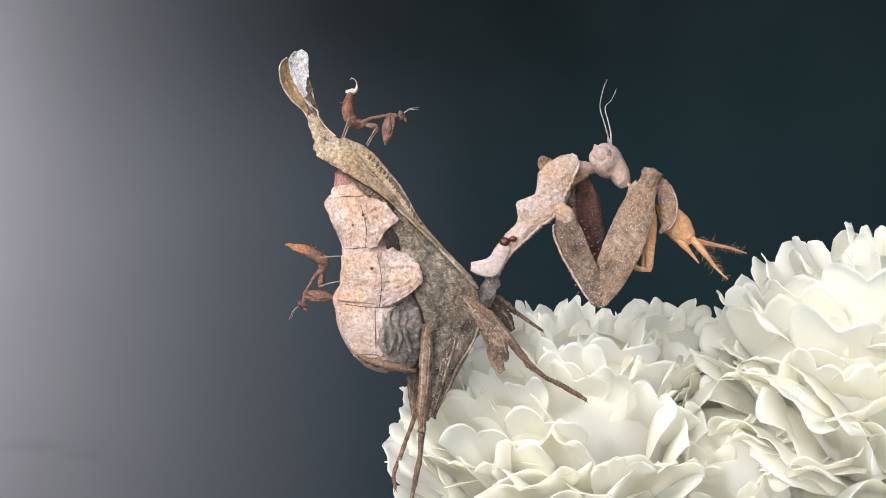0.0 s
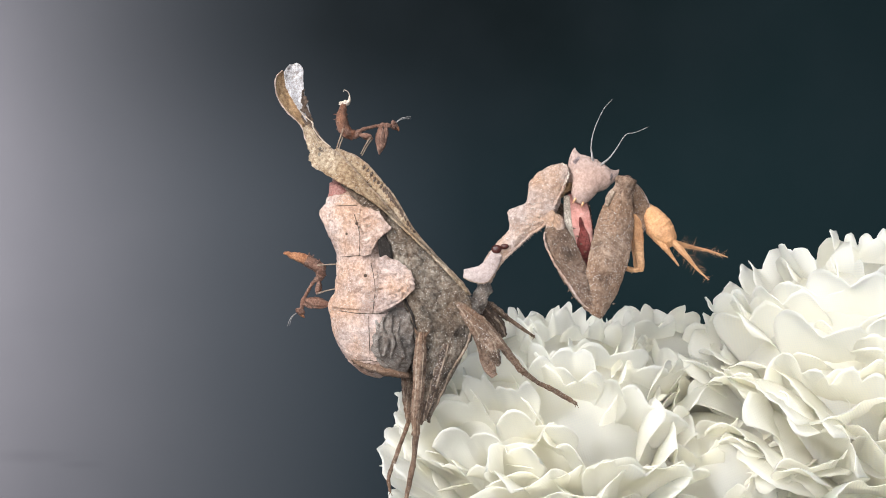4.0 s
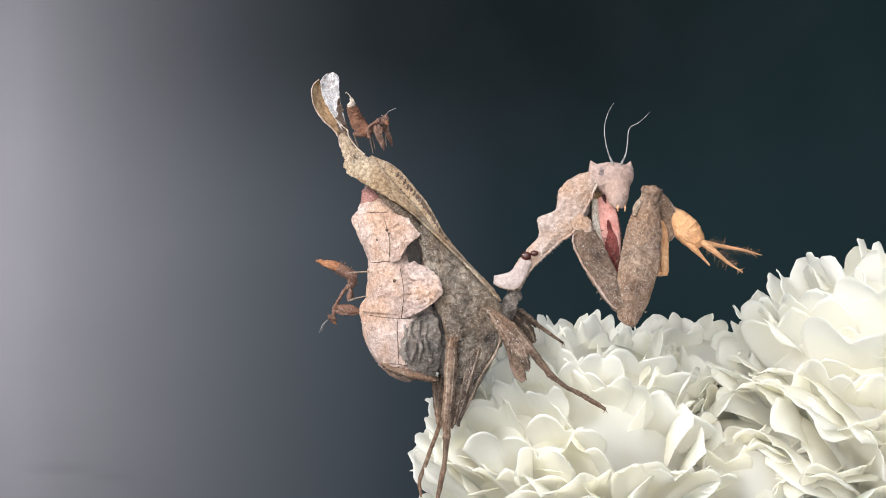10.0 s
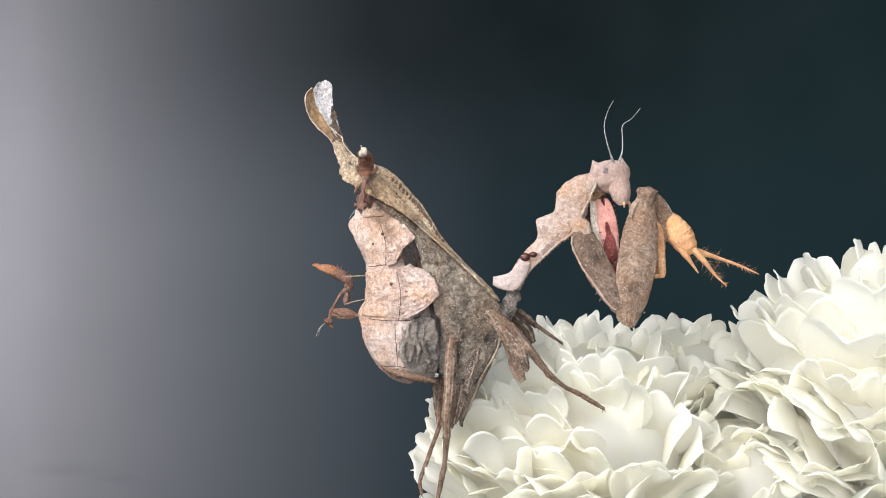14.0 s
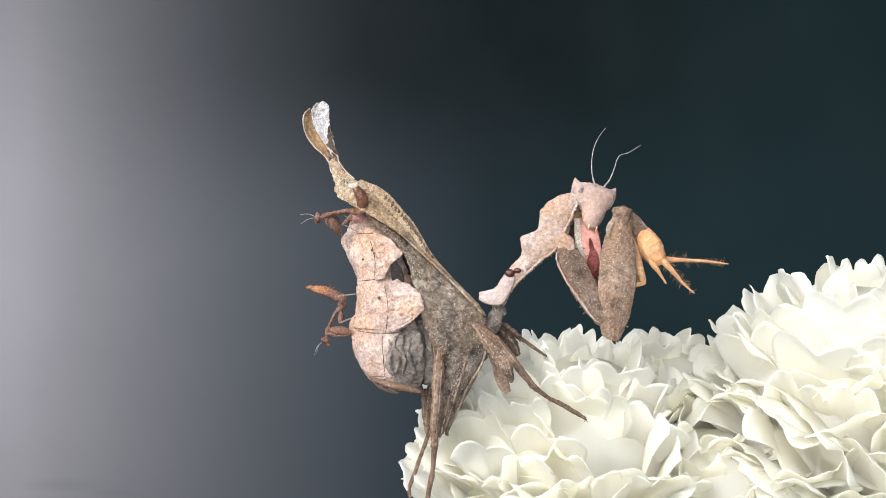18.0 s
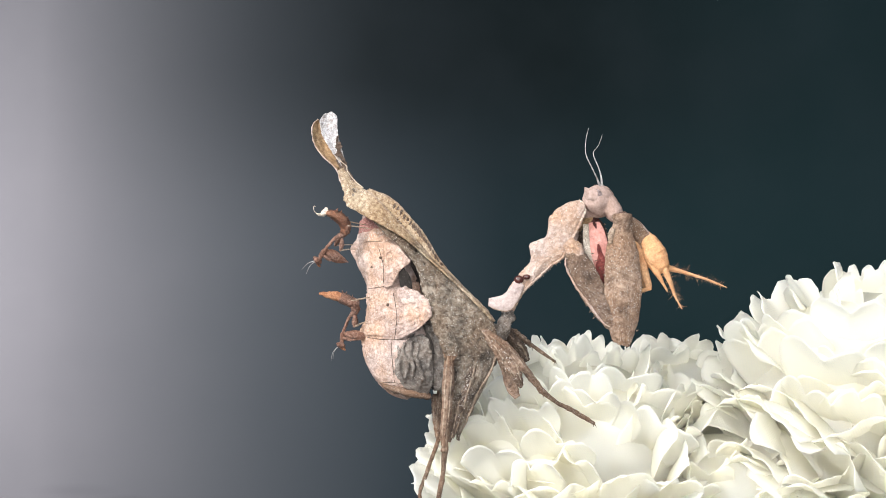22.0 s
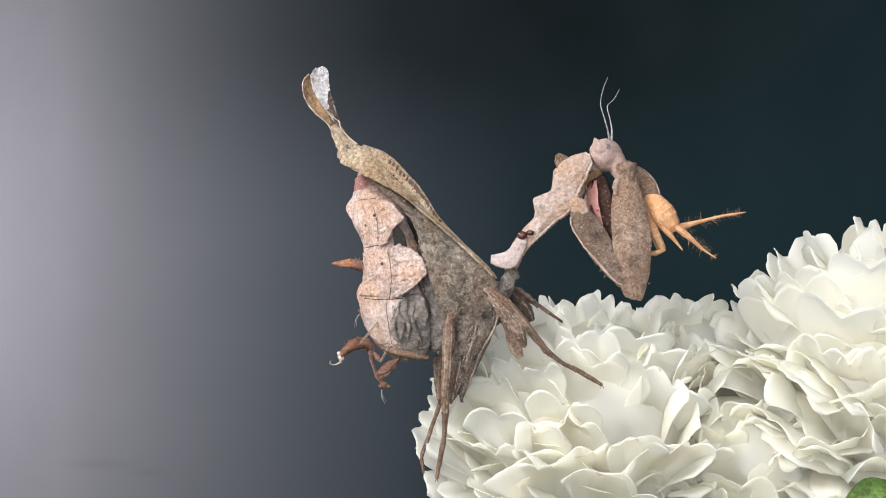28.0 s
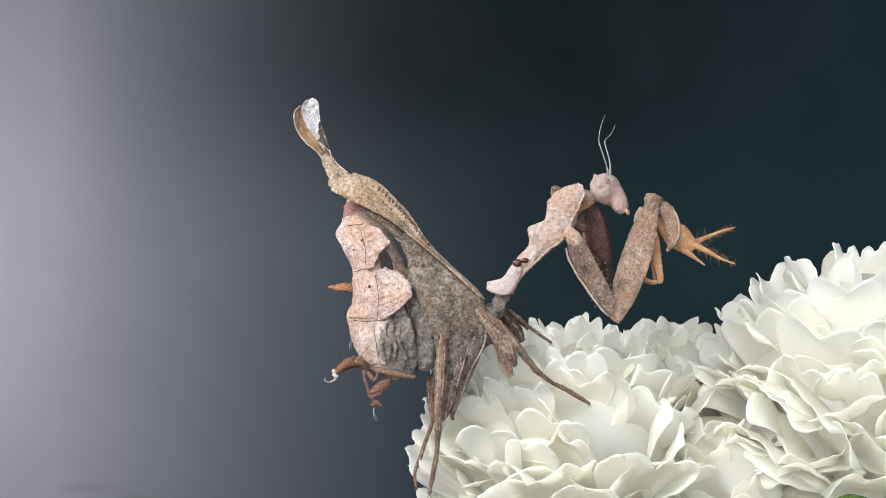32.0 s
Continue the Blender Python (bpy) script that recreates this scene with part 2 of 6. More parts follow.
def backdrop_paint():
    m, tree, out = material("backdrop_painted_falloff")
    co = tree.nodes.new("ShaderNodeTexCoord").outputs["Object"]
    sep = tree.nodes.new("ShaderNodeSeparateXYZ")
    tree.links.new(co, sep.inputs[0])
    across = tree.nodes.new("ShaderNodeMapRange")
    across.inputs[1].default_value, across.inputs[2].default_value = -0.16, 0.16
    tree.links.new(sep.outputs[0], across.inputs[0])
    # Bright left to dark right: paper tone plus light falloff painted in.
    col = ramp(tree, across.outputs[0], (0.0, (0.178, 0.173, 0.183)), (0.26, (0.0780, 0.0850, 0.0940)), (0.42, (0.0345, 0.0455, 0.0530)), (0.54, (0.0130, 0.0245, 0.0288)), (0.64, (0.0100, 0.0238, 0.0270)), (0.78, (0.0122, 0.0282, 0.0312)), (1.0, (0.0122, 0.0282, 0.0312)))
    # Darker top: the weaker light up there, put into the colour.
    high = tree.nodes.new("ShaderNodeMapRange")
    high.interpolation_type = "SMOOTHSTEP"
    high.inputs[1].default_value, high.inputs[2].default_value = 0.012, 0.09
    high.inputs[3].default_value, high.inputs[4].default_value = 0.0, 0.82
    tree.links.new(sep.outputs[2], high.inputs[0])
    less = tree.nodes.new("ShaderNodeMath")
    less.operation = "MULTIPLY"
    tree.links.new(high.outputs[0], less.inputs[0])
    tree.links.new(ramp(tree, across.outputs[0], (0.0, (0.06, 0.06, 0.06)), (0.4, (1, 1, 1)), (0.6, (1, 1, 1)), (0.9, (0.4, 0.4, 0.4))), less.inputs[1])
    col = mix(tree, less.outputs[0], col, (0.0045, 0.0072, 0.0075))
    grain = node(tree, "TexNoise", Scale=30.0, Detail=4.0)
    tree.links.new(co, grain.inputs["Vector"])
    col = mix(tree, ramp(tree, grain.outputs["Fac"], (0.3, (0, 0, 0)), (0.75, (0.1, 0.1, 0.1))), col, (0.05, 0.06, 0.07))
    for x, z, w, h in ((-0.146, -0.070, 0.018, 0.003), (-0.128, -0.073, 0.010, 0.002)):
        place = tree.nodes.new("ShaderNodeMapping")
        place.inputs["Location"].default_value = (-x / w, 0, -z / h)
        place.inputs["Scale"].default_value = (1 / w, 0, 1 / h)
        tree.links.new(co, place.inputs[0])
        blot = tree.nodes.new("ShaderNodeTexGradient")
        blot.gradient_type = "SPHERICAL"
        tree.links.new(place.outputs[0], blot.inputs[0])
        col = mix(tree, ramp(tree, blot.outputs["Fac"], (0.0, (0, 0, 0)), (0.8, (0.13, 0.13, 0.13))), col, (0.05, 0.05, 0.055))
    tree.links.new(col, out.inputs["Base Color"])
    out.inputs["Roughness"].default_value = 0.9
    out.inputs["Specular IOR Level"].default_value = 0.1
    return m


def table_paint():
    return crust("dark_table_cloth", (0.03, 0.035, 0.04), (0.07, 0.075, 0.08), (0.05, 0.055, 0.06), 0.0, 0.9, 0.05)


# ---- mesh helpers: sizes in millimetres ----
ORIGIN = {}


def smooth_path(pts, per=5):
    """A Catmull-Rom line through rows of numbers."""
    p = np.array([pts[0], *pts, pts[-1]], float)
    rows = []
    for i in range(1, len(p) - 2):
        for k in range(per):
            u = k / per
            a, b, c, d = p[i - 1 : i + 3]
            rows.append(0.5 * (2 * b + (c - a) * u + (2 * a - 5 * b + 4 * c - d) * u**2 + (3 * b - a - 3 * c + d) * u**3))
    rows.append(p[-2])
    return np.array(rows)


def loft(bm, rows, n=16, ref=(0, 1, 0), per=5, power=2.0, bumps=0.0, size=1.0, seed=0.0, ridge=None, grit=0.0):
    """A round body along rows of x, y, z, half width, half depth."""
    line = smooth_path(rows, per)
    at, r = line[:, :3], np.maximum(line[:, 3:], 0.012)
    way = np.gradient(at, axis=0)
    rings = []
    for i in range(len(line)):
        t = Vector(way[i]).normalized()
        side = t.cross(Vector(ref)).normalized()
        deep = side.cross(t)
        ring = []
        for k in range(n):
            a = 2 * math.pi * k / n
            c, s = math.cos(a), math.sin(a)
            c = math.copysign(abs(c) ** (2 / power), c)
            s = math.copysign(abs(s) ** (2 / power), s)
            off = side * (c * r[i, 0]) + deep * (s * r[i, 1])
            if ridge:
                off *= 1 + ridge[1] * max(0.0, math.cos(a - radians(ridge[0]))) ** 10
            v = Vector(at[i]) + off
            if bumps:
                v += off.normalized() * bumps * (noise.noise(v / size + Vector((seed, 0, 0))) + 0.5 * noise.noise(v * 2.7 / size + Vector((0, seed, 0))))
            if grit:
                v += off.normalized() * grit * (noise.noise(v * 4.1) + max(0.0, noise.noise(v * 7.3)) * 1.2)
            ring.append(bm.verts.new(v))
        rings.append(ring)
    for a, b in zip(rings, rings[1:]):
        for k in range(n):
            bm.faces.new((a[k], a[(k + 1) % n], b[(k + 1) % n], b[k]))
    bm.faces.new(rings[0][::-1])
    bm.faces.new(rings[-1])
    return bm


def blade(bm, rows, face=(0, -1, 0), thick=0.12, nv=10, per=6, wave=0.0, ragged=0.0, size=1.0, cup=0.0, seed=0.0):
    """A thin leaf along rows of x, y, z, reach to one side, reach to the other; face: the way its broad side looks."""
    line = smooth_path(rows, per)
    at, w = line[:, :3], line[:, 3:]
    way = np.gradient(at, axis=0)
    top, low = [], []
    for i in range(len(line)):
        t = Vector(way[i]).normalized()
        side = Vector(face).cross(t).normalized()
        nor = t.cross(side).normalized()
        ra, rb = [], []
        for k in range(nv + 1):
            v = 2 * k / nv - 1
            reach = w[i, 0] if v < 0 else w[i, 1]
            reach *= 1 + ragged * abs(v) ** 2 * noise.noise(Vector((i * 0.55 / per * 3, v * 0.7 + seed, seed)))
            p = Vector(at[i]) + side * (v * max(reach, 0.02))
            p += nor * (cup * v * v * abs(reach) + wave * noise.noise(p / size + Vector((seed, seed, 0))))
            edge = thick * (0.5 - 0.4 * abs(v) ** 4)
            ra.append(bm.verts.new(p + nor * edge))
            rb.append(bm.verts.new(p - nor * edge))
        top.append(ra)
        low.append(rb)
    n = len(top)
    for i in range(n - 1):
        for k in range(nv):
            bm.faces.new((top[i][k], top[i][k + 1], top[i + 1][k + 1], top[i + 1][k]))
            bm.faces.new((low[i][k + 1], low[i][k], low[i + 1][k], low[i + 1][k + 1]))
        bm.faces.new((top[i][0], top[i + 1][0], low[i + 1][0], low[i][0]))
        bm.faces.new((top[i + 1][nv], top[i][nv], low[i][nv], low[i + 1][nv]))
    for i, flip in ((0, 1), (n - 1, -1)):
        for k in range(nv):
            q = (top[i][k + 1], top[i][k], low[i][k], low[i][k + 1])
            bm.faces.new(q[::flip])
    return bm


def sheet(bm, a, b, nv=16, per=8, bulge=0.0, thick=0.15, wave=0.0, size=1.0, ragged=0.0, seed=0.0, pits=0.0):
    """A thin plate between two edge lines of as many points each; bulge: how far its middle stands out to -y."""
    la, lb = smooth_path(a, per), smooth_path(b, per)
    grid = []
    for i, (p, q) in enumerate(zip(la, lb)):
        p, q = Vector(p), Vector(q)
        across = (q - p).normalized()
        row = []
        for k in range(nv + 1):
            v = k / nv
            c = p.lerp(q, v)
            if ragged:
                edge = abs(2 * v - 1) ** 4 * (1 if v > 0.5 else -1)
                c += across * edge * ragged * (noise.noise(Vector((c.x * 1.6, c.z * 1.6, seed))) + 0.6 * noise.noise(Vector((c.x * 4.5, c.z * 4.5, seed + 3))))
            c.y -= bulge * math.sin(v * math.pi) ** 0.8
            if wave:
                c.y += wave * (noise.noise(c / size + Vector((seed, 0, seed))) + 0.45 * noise.noise(c * 2.6 / size + Vector((0, seed, 0))))
            if pits:
                c.y += pits * max(0.0, noise.noise(c * 3.7 + Vector((seed, seed, 0)))) * 1.6
            row.append(c)
        grid.append(row)
    n = len(grid) - 1
    top, low = [], []
    for i in range(n + 1):
        ra, rb = [], []
        for k in range(nv + 1):
            du = grid[min(i + 1, n)][k] - grid[max(i - 1, 0)][k]
            dv = grid[i][min(k + 1, nv)] - grid[i][max(k - 1, 0)]
            nor = du.cross(dv)
            nor = nor.normalized() if nor.length > 1e-9 else Vector((0, -1, 0))
            if nor.y > 0:
                nor = -nor
            h = thick * (0.5 - 0.35 * abs(2 * k / nv - 1) ** 6)
            ra.append(bm.verts.new(grid[i][k] + nor * h))
            rb.append(bm.verts.new(grid[i][k] - nor * h))
        top.append(ra)
        low.append(rb)
    for i in range(n):
        for k in range(nv):
            bm.faces.new((top[i][k], top[i][k + 1], top[i + 1][k + 1], top[i + 1][k]))
            bm.faces.new((low[i][k + 1], low[i][k], low[i + 1][k], low[i + 1][k + 1]))
        bm.faces.new((top[i][0], top[i + 1][0], low[i + 1][0], low[i][0]))
        bm.faces.new((top[i + 1][nv], top[i][nv], low[i][nv], low[i + 1][nv]))
    for k in range(nv):
        bm.faces.new((top[n][k], top[n][k + 1], low[n][k + 1], low[n][k]))
        bm.faces.new((top[0][k + 1], top[0][k], low[0][k], low[0][k + 1]))
    return bm


def knob(bm, at, r, stretch=(1, 1, 1), seg=12):
    m = Matrix.Translation(at) @ Matrix.Diagonal((*(r * s for s in stretch), 1))
    bmesh.ops.create_uvsphere(bm, u_segments=seg, v_segments=max(6, seg * 2 // 3), radius=1.0, matrix=m)
    return bm


def spike(bm, at, to, r):
    """A small pointed thorn."""
    a, b = Vector(at), Vector(to)
    m = Matrix.Translation((a + b) / 2) @ (b - a).to_track_quat("Z", "Y").to_matrix().to_4x4()
    bmesh.ops.create_cone(bm, cap_ends=True, segments=6, radius1=r, radius2=r * 0.12, depth=(b - a).length, matrix=m)
    return bm


def thing(name, at, label, category, group=""):
    ob = new(name)
    ob.empty_display_size = 0.002
    ob.location = Vector(at) * MM
    ORIGIN[ob] = Vector(at)
    return tagged(ob, label, category, group)


def part(name, bm, mat, parent, label="", pivot=None, flat=False, own=False):
    """Links a bmesh as one mesh under a thing or part. pivot: its origin in the world; own: the mesh is already in its own space."""
    o = Vector(pivot) if pivot is not None else ORIGIN[parent]
    bmesh.ops.recalc_face_normals(bm, faces=bm.faces[:])
    for v in bm.verts:
        v.co = (v.co if own else v.co - o) * MM
    me = bpy.data.meshes.new(name)
    bm.to_mesh(me)
    bm.free()
    if not flat:
        me.shade_smooth()
    me.materials.append(mat)
    ob = new(name, me)
    ob.parent = parent
    ob.location = (o - ORIGIN[parent]) * MM
    ORIGIN[ob] = o
    return tagged(ob, label)


link = part


def lies(name, bm, mat, label, category, kind=""):
    for v in bm.verts:
        v.co *= MM
    me = bpy.data.meshes.new(name)
    bm.to_mesh(me)
    bm.free()
    me.materials.append(mat)
    return tagged(new(name, me), label, category, kind=kind)


B = bmesh.new


def drape(body, pts, r, n=6, per=6, lift=0.0):
    """A thin line laid on the near face of some meshes, through points of which x and z count."""
    trees = [BVHTree.FromPolygons([v.co / MM + ORIGIN[o] for v in o.data.vertices], [tuple(p.vertices) for p in o.data.polygons]) for o in body]
    rows = []
    for x, y, z in smooth_path(pts, per):
        hits = [tree.ray_cast(Vector((x, -30, z)), Vector((0, 1, 0)))[0] for tree in trees]
        hits = [h.y for h in hits if h]
        if hits:
            rows.append((x, min(hits) - lift, z, r, r))
    return loft(B(), rows, n, per=2, bumps=r * 0.5, size=0.4)



def granules(ob, n, r, mat, seed, label="scattered pale granules"):
    """Small blunt grains strewn over the near side of a mesh, as one part of it."""
    rnd = random.Random(seed)
    co = np.array([v.co for v in ob.data.vertices]) / MM
    low, high = co.min(0), co.max(0)
    tree = BVHTree.FromPolygons([tuple(c) for c in co], [tuple(p.vertices) for p in ob.data.polygons])
    verts, faces = [], []
    for i in range(n * 5):
        start = Vector((rnd.uniform(low[0], high[0]), low[1] - 2, rnd.uniform(low[2], high[2])))
        hit, nor, where, far = tree.ray_cast(start, Vector((0, 1, 0)))
        if not hit or len(verts) >= n * 6 or noise.noise(hit * 0.8) + 0.5 * noise.noise(hit * 2.1) < rnd.uniform(-0.5, 0.25):
            continue
        if nor.y > 0:
            nor = -nor
        size = r * rnd.choice((0.45, 0.55, 0.7, 0.9, 1.4))
        side = nor.orthogonal().normalized()
        third = nor.cross(side)
        k = len(verts)
        for d in (side, third, -side, -third, nor * 0.9, -nor):
            verts.append((hit + d * size) * MM)
        faces += [(k + a, k + b, k + c) for a, b, c in ((0, 1, 4), (1, 2, 4), (2, 3, 4), (3, 0, 4), (1, 0, 5), (2, 1, 5), (3, 2, 5), (0, 3, 5))]
    me = bpy.data.meshes.new("grit")
    me.from_pydata(verts, [], faces)
    me.shade_smooth()
    me.materials.append(mat)
    grains = new("grit", me)
    grains.parent = ob
    return tagged(grains, label, kind="stuff")


# ---- setting ----
def setting():
    bm = B()
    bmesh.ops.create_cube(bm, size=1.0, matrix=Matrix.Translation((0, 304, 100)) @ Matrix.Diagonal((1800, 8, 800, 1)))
    ob = lies("backdrop", bm, backdrop_paint(), "smooth backdrop paper, grey to teal, with light falloff painted in", "backdrop", "structure")
    bm = B()
    bmesh.ops.create_cube(bm, size=1.0, matrix=Matrix.Translation((0, -50, -206)) @ Matrix.Diagonal((1800, 700, 12, 1)))
    lies("table", bm, table_paint(), "dark plain cloth covered table top", "table", "structure")


setting()


# ---- flowers ----
def petal_mesh(length, width, seed, curl, lobes):
    """A cloth petal: narrow foot, a broad ruffled rim of a few round lobes, bent outwards. It grows along z, its back to -y."""
    bm = B()
    nu, nv = 18, 8 * lobes + 4
    rnd = random.Random(seed)
    ph, ruffle, fold = rnd.uniform(0, 6.28), rnd.uniform(0.35, 0.85), rnd.uniform(-0.16, 0.16)
    fold_out = rnd.choice((-1.0, -0.6, 0.7))
    pts = {}
    for i in range(nu + 1):
        u = (i / nu) ** 0.85
        half = width * (0.16 + 0.84 * math.sin(min(1.0, u / 0.9) * math.pi / 2) ** 1.5)
        for k in range(nv + 1):
            v = 2 * k / nv - 1
            arc = abs(math.sin((v + 1) * lobes * math.pi / 2 + 0.12 * math.sin(ph + v * 3))) ** 0.75
            reach = (0.82 + 0.06 * math.sqrt(max(0.0, 1 - v * v * 0.9))) + 0.11 * arc + 0.03 * math.sin(ph + v * 4) + 0.022 * noise.noise(Vector((v * width * 2.2, seed, 0)))
            s = u * (1 + (reach - 1) * u**3)
            x = v * half * (1 - 0.06 * u**8 * (1 - arc))
            bend = curl * max(0.0, u - 0.25) ** 2
            y = -bend * length + fold * half * v * v
            z = length * s - 0.5 * bend * abs(bend) * length * (1 if bend > 0 else -1)
            y += ruffle * u**3 * (0.8 * math.sin(v * lobes * 1.3 + ph) + 0.25 * math.sin(v * lobes * 3.1 + ph * 2) * u**4)
            y += 0.55 * fold_out * arc * u**5
            y += 1.3 * u * u * noise.noise(Vector((x * 0.25, z * 0.17, seed * 3.1)))
            y += 0.2 * u**5 * noise.noise(Vector((x * 0.9, z * 0.6, seed * 1.7))) + 0.10 * u**3 * noise.noise(Vector((x * 2.4, z * 1.3, seed * 2.3)))
            y += 0.05 * math.sin(v * width * 3.0 + ph) * math.sin(min(1.0, u) * 3.14)
            pts[i, k] = Vector((x, y, z))
    top, low = [], []
    for i in range(nu + 1):
        ra, rb = [], []
        for k in range(nv + 1):
            du = pts[min(i + 1, nu), k] - pts[max(i - 1, 0), k]
            dv = pts[i, min(k + 1, nv)] - pts[i, max(k - 1, 0)]
            nor = du.cross(dv).normalized()
            ra.append(bm.verts.new(pts[i, k] + nor * 0.022))
            rb.append(bm.verts.new(pts[i, k] - nor * 0.022))
        top.append(ra)
        low.append(rb)
    for i in range(nu):
        for k in range(nv):
            bm.faces.new((top[i][k], top[i][k + 1], top[i + 1][k + 1], top[i + 1][k]))
            bm.faces.new((low[i][k + 1], low[i][k], low[i + 1][k], low[i + 1][k + 1]))
        bm.faces.new((top[i][0], top[i + 1][0], low[i + 1][0], low[i][0]))
        bm.faces.new((top[i + 1][nv], top[i][nv], low[i][nv], low[i + 1][nv]))
    for k in range(nv):
        bm.faces.new((top[nu][k], top[nu][k + 1], low[nu][k + 1], low[nu][k]))
        bm.faces.new((top[0][k + 1], top[0][k], low[0][k], low[0][k + 1]))
    for v in bm.verts:
        v.co *= MM
    me = bpy.data.meshes.new("petal")
    bm.to_mesh(me)
    bm.free()
    me.shade_smooth()
    me.materials.append(CLOTH)
    return me


def flower(label, centre, radius, axis, count, seed, foot, spread=1.0, lean_by=(0.20, 0.46)):
    c, axis = Vector(centre), Vector(axis).normalized()
    ob = thing("artificial_flower", centre, label, "flower", "white cloth flowers")
    rnd = random.Random(seed)
    size = 0.84
    meshes = [[petal_mesh(radius * size, radius * (0.22 + 0.085 * ring), seed * 100 + ring * 10 + k, 0.10 + 0.10 * ring, (2, 2, 3, 3, 4)[(ring + k) % 5]) for k in range(6)] for ring in range(4)]
    turn = axis.to_track_quat("Z", "Y").to_matrix().to_4x4()
    widest = math.radians(138)

    def seat(i, n, low, high, twist, shift):
        polar = math.acos(1 - (i + 0.5) / n * (1 - math.cos(widest))) + rnd.uniform(-0.08, 0.08)
        az = i * 2.39996 + shift + rnd.uniform(-0.2, 0.2)
        tip = Vector((0, -math.sin(polar), math.cos(polar))) * radius * rnd.uniform(low, high)
        lean = polar * rnd.uniform(*lean_by) * (1 + 0.3 * max(0.0, polar - 1.1))
        way = Vector((0, -math.sin(lean), math.cos(lean)))
        s = rnd.uniform(0.92, 1.08)
        m = turn @ Euler((0, 0, az)).to_matrix().to_4x4() @ Matrix.Translation((tip - way * radius * size * s) * MM) @ Euler((lean, 0, 0)).to_matrix().to_4x4()
        m = m @ Euler((rnd.uniform(-0.12, 0.12), rnd.uniform(-0.15, 0.15), rnd.uniform(-twist, twist))).to_matrix().to_4x4()
        m.translation.x *= spread
        return rnd.choice(meshes[min(3, int(max(polar, 0) / widest * 4))]), m @ Matrix.Diagonal((s * rnd.uniform(0.9, 1.15), s, s, 1))

    for i in range(count):
        me, m = seat(i, count, 0.96, 1.03, 0.45, 0.0)
        p = new("petal", me)
        p.parent = ob
        p.matrix_basis = m
    verts, faces, n = [], [], 0
    for i in range(count):
        me, m = seat(i, count, 0.86, 0.97, 0.9, 1.1)
        co = np.empty(len(me.vertices) * 3, np.float32)
        me.vertices.foreach_get("co", co)
        mat = np.array(m)
        verts.append(co.reshape(-1, 3) @ mat[:3, :3].T + mat[:3, 3])
        corner = np.empty(len(me.loops), np.int32)
        me.loops.foreach_get("vertex_index", corner)
        faces.append(corner.reshape(-1, 4) + n)
        n += len(me.vertices)
    me = bpy.data.meshes.new("inner_petals")
    me.from_pydata(np.concatenate(verts).tolist(), [], np.concatenate(faces).tolist())
    me.shade_smooth()
    me.materials.append(CLOTH)
    inner = new("inner_petals", me)
    inner.parent = ob
    tagged(inner, "crowded small inner petals", kind="stuff")
    part("core", knob(B(), c, radius * 0.78, (spread, 1, 1), seg=32), CLOTH, ob, "pale inner core of the flower")
    base = c - axis * radius * 0.35
    part("stem", loft(B(), [(*base, 1.6, 1.6), (*(base * 0.6 + Vector(foot) * 0.4), 1.3, 1.3), (*foot, 1.3, 1.3)], 10), GREEN, ob, "green wired stem")
    return ob


flower("full white cloth flower with ruffled petals carrying the mantis", (12.2, 12.6, -19.4), 14.5, (0.05, -0.12, 0.98), 78, 3, (12, 18, -200), 1.15)
flower("full white cloth flower with dense scalloped petals", (45.5, 11.0, -13.6), 16.6, (0.1, -0.2, 0.95), 96, 8, (40, 18, -200), 1.03, (0.28, 0.6))
flower("small white cloth flower wedged between the larger ones", (28.5, 11.0, -24.5), 10.0, (0.05, -0.25, 0.95), 40, 5, (27, 22, -200))
flower("small white cloth flower half hidden behind the others", (24.5, 20.0, -15.9), 10.6, (0.0, -0.3, 0.95), 40, 12, (28, 30, -200), 1.1)
leaf = blade(B(), [(*(35.57, -2.00, -27.17), 0.4, 0.4), (*(37.46, -4.00, -25.09), 1.2, 1.2), (*(39.71, -4.50, -24.13), 1.5, 1.5), (*(44.10, -4.00, -24.86), 0.3, 0.3)], (0, -0.7, 0.7), 0.15, 10, wave=0.3, size=2.0)
lies("leaf", leaf, GREEN, "green cloth leaf tucked under the white flower", "leaf")

# ---- the mantis ----
FOOT = Vector((0.5, 0, -15.5))
mantis = thing("praying_mantis", FOOT, "brown dead-leaf praying mantis perched on a white flower", "insect")
HIP = (0.5, 0.5, -6.0)


